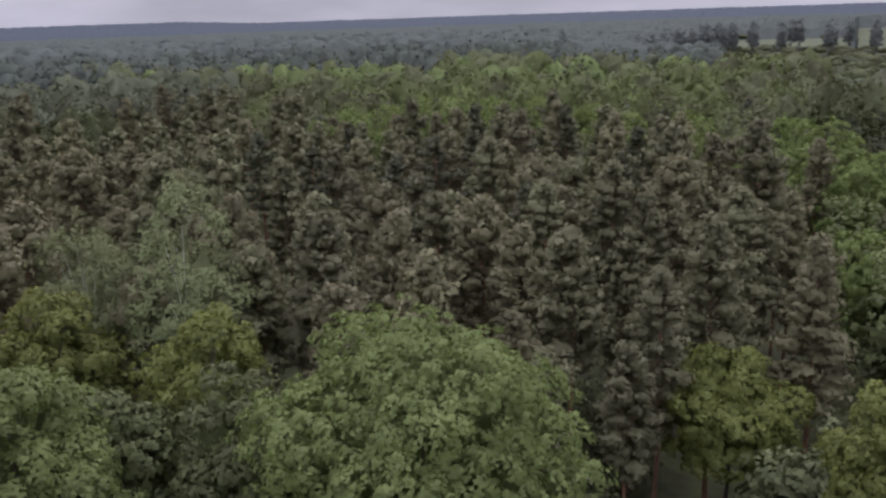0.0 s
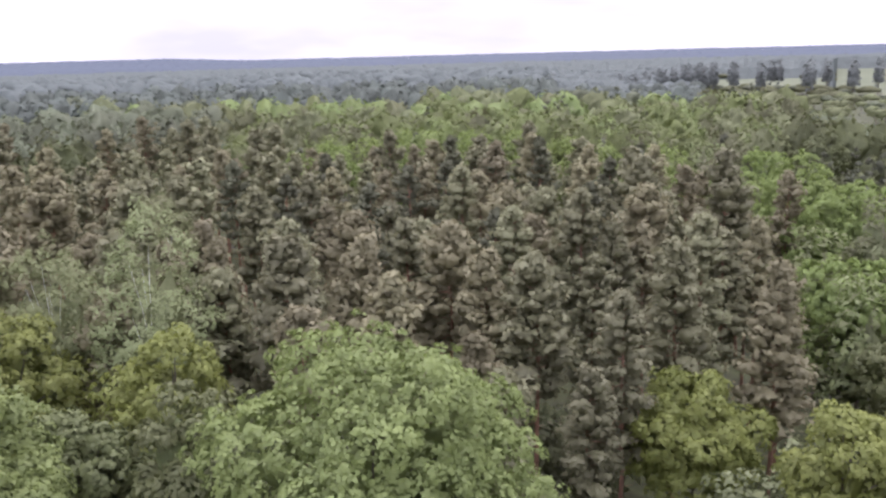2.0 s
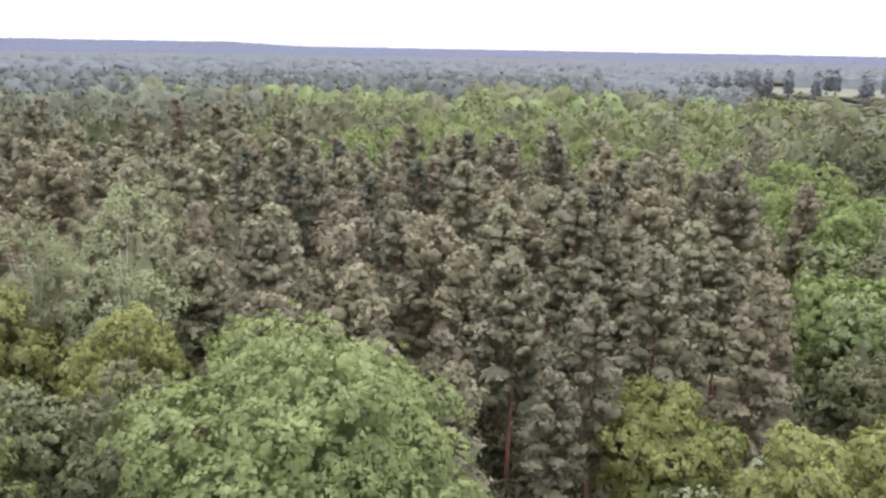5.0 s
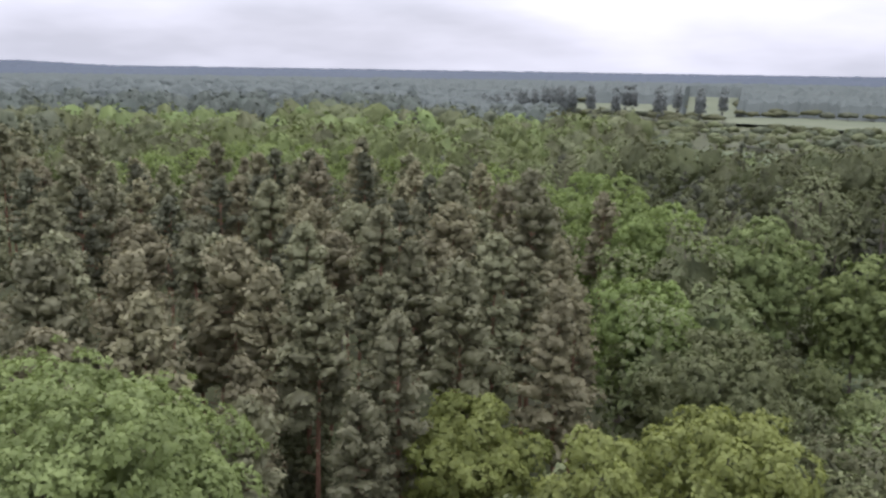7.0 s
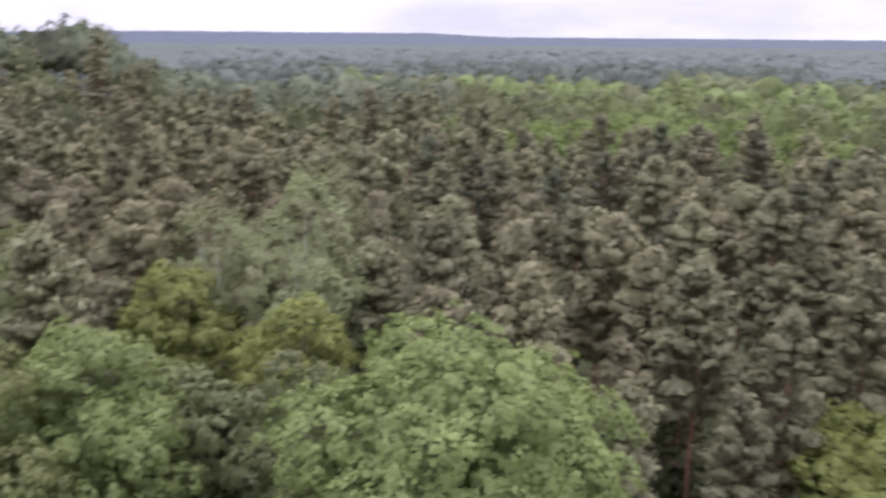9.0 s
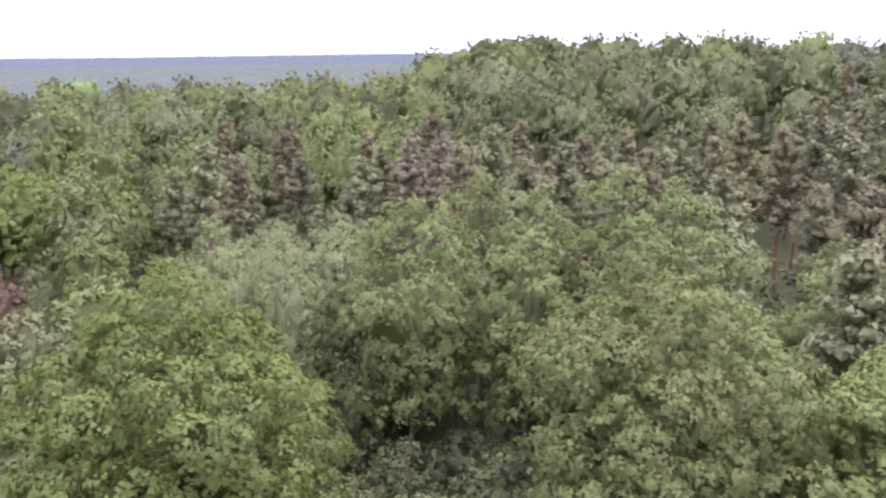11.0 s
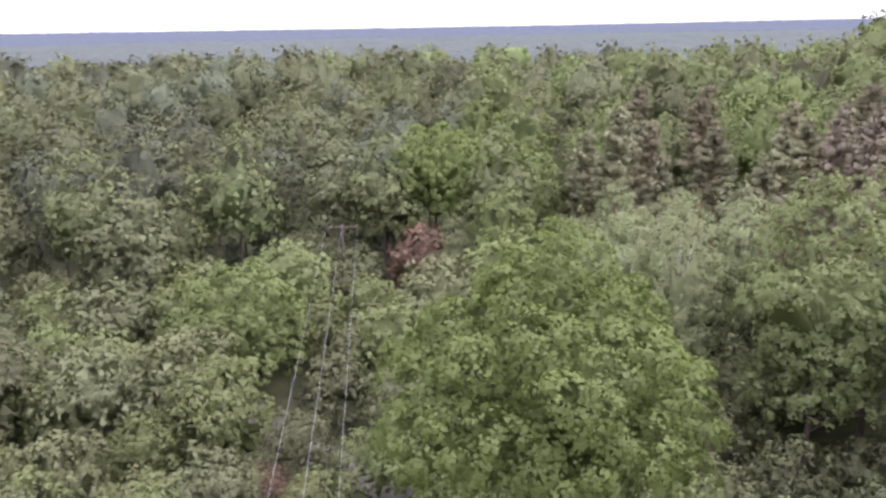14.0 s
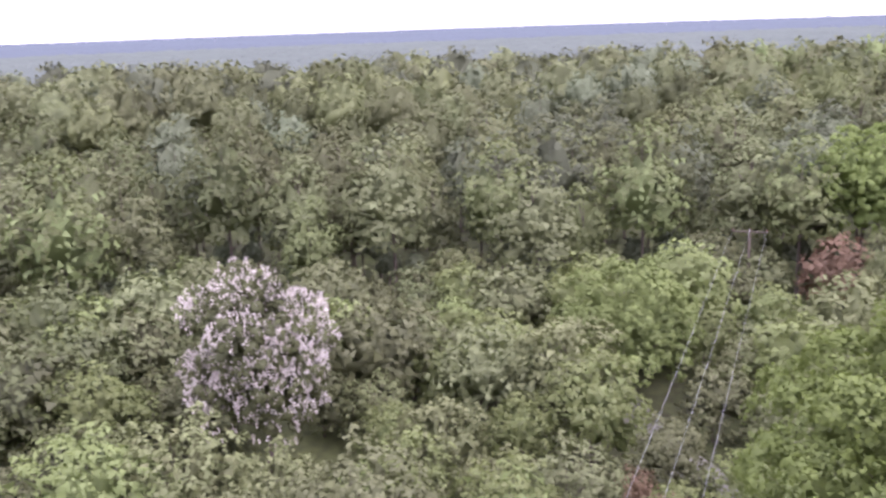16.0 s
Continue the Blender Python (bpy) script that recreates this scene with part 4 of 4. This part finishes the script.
def far_trees(name, places, mat, n, sprinkle, leaf, label, pine=False, seed=7, solid=0.96):
    """Many trees in one mesh: ragged crowns on thin trunks."""
    if not places:
        return None
    rng = np.random.default_rng(seed)
    patterns = [crown_pattern(seed + k, n, pine, sprinkle, leaf, solid) for k in range(6)]
    V, F, M, N, at = [], [], [], [], 0
    for x, y, rad, h in places:
        z0 = float(ground_z(x, y))
        v, f, shade = patterns[rng.integers(6)]
        a = rng.uniform(0, 6.283)
        ca, sa = np.cos(a), np.sin(a)
        v = np.stack([(v[:, 0] * ca - v[:, 1] * sa) * rad + x, (v[:, 0] * sa + v[:, 1] * ca) * rad + y, v[:, 2] * rad * (1.0 if pine else min(1.12, (h - 1.5) / (1.9 * rad))) + z0 + h], 1)
        turned = np.stack([shade[:, 0] * ca - shade[:, 1] * sa, shade[:, 0] * sa + shade[:, 1] * ca, shade[:, 2]], 1)
        t, tf = tube([[x, y, z0 - 0.3], [x, y, z0 + h * 0.7]], [0.25, 0.1], 3)
        tf = split(tf)
        V += [v, t]
        F += [f + at, tf + at + len(v)]
        N += [turned, vertex_normals(t, tf)]
        M += [np.zeros(len(f), int), np.ones(len(tf), int)]
        at += len(v) + len(t)
    me = mesh_of(name, np.concatenate(V), np.concatenate(F), [mat, BARK], np.concatenate(M), normals=np.concatenate(N))
    return tagged(new(name, me), label, "woodland", kind="stuff")


MATS = {"distant": FAR_HAZE_WOOD, "hazy": HAZE_WOOD, "green": GREEN, "lime": FAR_LIME, "dark": DARKGREEN, "grey": GREYGREEN, "olive": OLIVE, "oak": WOODGREEN, "russet": RUSSET, "pine": NEEDLE, "conifer": SPRUCE}
NAMES = {"distant": "hazy", "hazy": "haze-tinted grey-green", "green": "mid-green", "lime": "fresh light-green", "dark": "dark green", "grey": "hazy grey-green", "olive": "olive-green", "oak": "bright green", "russet": "russet", "pine": "brownish pine", "conifer": "dark conifer"}
mid = {k: [(x, y, (2.4 if k == "pine" else 3.3 if k == "conifer" else 5.2) * s, (20.0 if k == "pine" else 17.0) * s) for x, y, t, s in v] for k, v in lite.items()}
for key, places in mid.items():
    for k in range(4):
        far_trees("woodland", places[k::4], MATS[key], 5, 110, 0.085, NAMES[key] + " trees in the wood beyond", key in ("pine", "conifer"), 8 + k)

def open_field(th, r):
    return ((th < -26.5) & (r > 500) & (r < 655)) | ((th < -24.4) & (th > -27.6) & (r > 600) & (r < 1160)) | ((th < -17.4) & (th > -24.2) & (r > 620) & (r < 860))


distant = {}
rng = np.random.default_rng(9)
for r0, r1, space, cls in ((175, 260, 9.6, 0), (260, 520, 12.6, 1), (520, 950, 16.5, 2)):
    for gx_ in np.arange(-r1, r1, space):
        for gy_ in np.arange(-r1, r1, space):
            x, y = CX + gx_ + rng.uniform(-0.45, 0.45) * space, CY + gy_ + rng.uniform(-0.45, 0.45) * space
            th, r = bearing(x, y)
            a, b = rng.uniform(), rng.uniform()
            if not r0 <= r < r1 or not -46 < th < 148:
                continue
            if -31 < th < -25 and 295 < r < 372:
                continue
            if r > 270 and 30 < th or r > 500 and open_field(th, r):
                continue
            kind = kind_at(float(th), float(r), a)
            # Haze by colour: fewer limes, then grey and haze-tinted kinds farther out.
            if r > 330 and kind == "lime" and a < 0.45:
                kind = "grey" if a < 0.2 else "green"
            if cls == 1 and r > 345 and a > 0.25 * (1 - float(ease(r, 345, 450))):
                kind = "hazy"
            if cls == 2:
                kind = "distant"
            if kind in ("", "bush"):
                kind = "green"
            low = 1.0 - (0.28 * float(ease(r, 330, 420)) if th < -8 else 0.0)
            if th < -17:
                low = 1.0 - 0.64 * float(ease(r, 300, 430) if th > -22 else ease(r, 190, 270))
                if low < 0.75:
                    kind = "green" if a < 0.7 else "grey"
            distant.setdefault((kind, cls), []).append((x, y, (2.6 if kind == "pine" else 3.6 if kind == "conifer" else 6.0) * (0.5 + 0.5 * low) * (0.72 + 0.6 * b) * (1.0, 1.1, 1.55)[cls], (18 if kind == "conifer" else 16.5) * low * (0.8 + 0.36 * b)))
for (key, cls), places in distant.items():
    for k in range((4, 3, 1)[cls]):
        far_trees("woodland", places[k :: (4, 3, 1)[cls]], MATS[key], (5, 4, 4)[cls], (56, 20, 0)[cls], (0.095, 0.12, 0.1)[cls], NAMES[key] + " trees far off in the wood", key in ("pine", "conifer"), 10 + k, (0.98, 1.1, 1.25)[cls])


def canopy(name, r0, r1, nr, th0, th1, na, mat, bump, size, label, skip=None):
    """Closed canopy of the farthest woods, seen only as a rough surface."""
    R = np.geomspace(r0, r1, nr)[:, None]
    T = np.linspace(th0, th1, na)[None, :]
    x = CX - R * np.sin(np.radians(T))
    y = CY + R * np.cos(np.radians(T))
    rng = np.random.default_rng(3)
    h = np.zeros_like(x)
    for k in range(14):
        a, f = rng.uniform(0, 6.283), rng.uniform(0.6, 1.6) * 6.283 / size
        h += np.abs(np.sin((x * np.cos(a) + y * np.sin(a)) * f + rng.uniform(0, 6)))
    h = (h / 14 - 0.5) * 4
    tall = 12.0 * np.ones_like(x)
    if skip is not None:
        tall = np.where(skip(T + 0 * R, R + 0 * T), -1.0, np.where((T < -17) & (R < 690), -1.0, np.where(R < 950, 9.0, 13.5)))
    z = ground_z(x, y) + tall + np.where(tall > 0, bump * h + rng.uniform(-0.5, 0.5, x.shape) * bump, 0) * np.where(tall < 6, 0.5, 1)
    z[0] -= 16
    i, j = np.meshgrid(np.arange(nr - 1), np.arange(na - 1), indexing="ij")
    f = np.stack([i * na + j, i * na + j + 1, (i + 1) * na + j + 1, (i + 1) * na + j], -1).reshape(-1, 4)
    return tagged(new(name, mesh_of(name, np.stack([x, y, z], -1).reshape(-1, 3), f[:, ::-1], [mat])), label, "woodland", kind="stuff")


# The far canopies carry distance haze in their leaf colour.
canopy("far_woodland", 470, 1500, 80, -48, 50, 420, FAR_HAZE_WOOD, 2.2, 16, "haze-tinted woodland stretching into the distance", open_field)
canopy("far_woodland", 300, 1500, 60, 30, 150, 380, FAR_HAZE_WOOD, 2.0, 18, "haze-tinted woodland beyond the hill")
canopy("horizon_woodland", 1480, 4700, 40, -50, 150, 700, BLUE_HAZE_WOOD, 3.0, 60, "woods on the horizon coloured with blue haze")

# poplars along the field, distance haze painted into their leaf colour
POPLAR = broadleaf(33, 17.0, 2.9, 0.8, 26, 420, 0.8, POPLAR_HAZE, rel=0.45, tuft=0.7, per=4, limbs=4, woven=True, hull=5, core=1.1, sprays=160, spray=0.9, soft=0.8)
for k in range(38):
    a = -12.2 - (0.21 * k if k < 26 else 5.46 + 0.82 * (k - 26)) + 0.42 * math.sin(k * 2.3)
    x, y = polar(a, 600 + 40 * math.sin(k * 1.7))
    tree("poplar_tree", POPLAR, x, y, 40 * k, 0.8 + 0.45 * abs(math.sin(k * 3.1)), "slim poplar with haze-greyed leaves in a row by the field", "poplar", "poplars by the field")

# bare dead trees
def dead_tree(seed, x, y, height, lean):
    """A bleached standing stem with broken bare branches."""
    rng = np.random.default_rng(seed)
    ob = new("dead_tree")
    ob.matrix_basis = pose(x, y, float(ground_z(x, y)), lean, 0, 40 * seed)
    z = np.linspace(-0.3, height, 9)
    bend = np.cumsum(rng.normal(0, 0.11, (9, 2)), 0)
    link("trunk", mesh_of("trunk", *tube(np.column_stack([bend, z]), np.linspace(0.16, 0.04, 9), 8), [DEAD_WOOD], rounded=True), ob)
    for k in range(11):
        q = rng.uniform(0.45, 0.97)
        s0 = np.array([np.interp(q * height, z, bend[:, 0]), np.interp(q * height, z, bend[:, 1]), q * height])
        a, ln = rng.uniform(0, 6.283), rng.uniform(0.8, 2.4) * (1.25 - q)* 1.6
        e = s0 + np.array([ln * np.cos(a), ln * np.sin(a), ln * rng.uniform(0.1, 0.9)])
        link("branch", mesh_of("branch", *tube([s0, (s0 + e) / 2 + rng.normal(0, 0.12, 3), e], [0.05, 0.035, 0.015], 5), [DEAD_WOOD], rounded=True), ob)
    return tagged(ob, "bare dead tree with bleached stem and broken branches", "dead tree", "dead trees")


for k, (x, y, h, lean) in enumerate(DEAD):
    dead_tree(k + 1, x, y, h, lean)

# ---- power line across the bushes ----
def power_pole(x, y, height, turn):
    """A wooden pole with a crossarm and three insulators."""
    ob = new("power_pole")
    ob.matrix_basis = pose(x, y, float(ground_z(x, y)), 0, 0, turn)
    link("pole", mesh_of("pole", *tube([[0, 0, -0.4], [0, 0, height * 0.5], [0, 0, height]], [0.16, 0.14, 0.11], 10), [BARK]), ob)
    link("crossarm", mesh_of("crossarm", *tube([[0, -1.75, height - 0.25], [0, 0, height - 0.22], [0, 1.75, height - 0.25]], [0.07, 0.08, 0.07], 6), [BARK]), ob)
    for s in (-1.65, 0, 1.65):
        link("insulator", mesh_of("insulator", *tube([[0, s, height - 0.2], [0, s, height - 0.1], [0, s, height], [0, s, height + 0.08]], [0.03, 0.08, 0.06, 0.03], 8), [CERAMIC]), ob, "brown ceramic insulator")
    return tagged(ob, "wooden power pole with crossarm among the bushes", "power pole", "power line")


power_pole(-91.9, -8.1, 9.4, 6)
power_pole(20.0, 2.6, 9.4, 6)
for off in (-1.65, 0.0, 1.65):
    pts = []
    for k in range(41):
        q = k / 40
        pts.append((-91.9 + 111.9 * q - 0.10 * off, -8.1 + 10.7 * q + off, 9.5 - 4 * 0.5 * q * (1 - q)))
    tagged(new("power_line", mesh_of("power_line", *tube(pts, [0.007] * 41, 5), [STEEL])), "thin pale power line over the bushes", "cable", "power line")

# ---- a slim tower on the far horizon ----
tx, ty = polar(131.65, 3000)
tz = float(ground_z(tx, ty))
CONCRETE = solid_material("pale_concrete", (0.26, 0.27, 0.28), (0.36, 0.37, 0.38), 0.8)
tower = new("tower")
tower.matrix_basis = pose(tx, ty, tz)
link("shaft", mesh_of("shaft", *tube([[0, 0, -1], [0, 0, 6], [0, 0, 35 - tz - 3]], [2.3, 2.0, 1.7], 16), [CONCRETE], rounded=True), tower)
link("head", mesh_of("head", *tube([[0, 0, 35 - tz - 4], [0, 0, 35 - tz - 3], [0, 0, 35 - tz - 0.6], [0, 0, 35 - tz]], [1.7, 2.9, 2.9, 0.4], 16), [CONCRETE], rounded=False), tower)
tagged(tower, "slim pale tower above the distant woods", "tower")
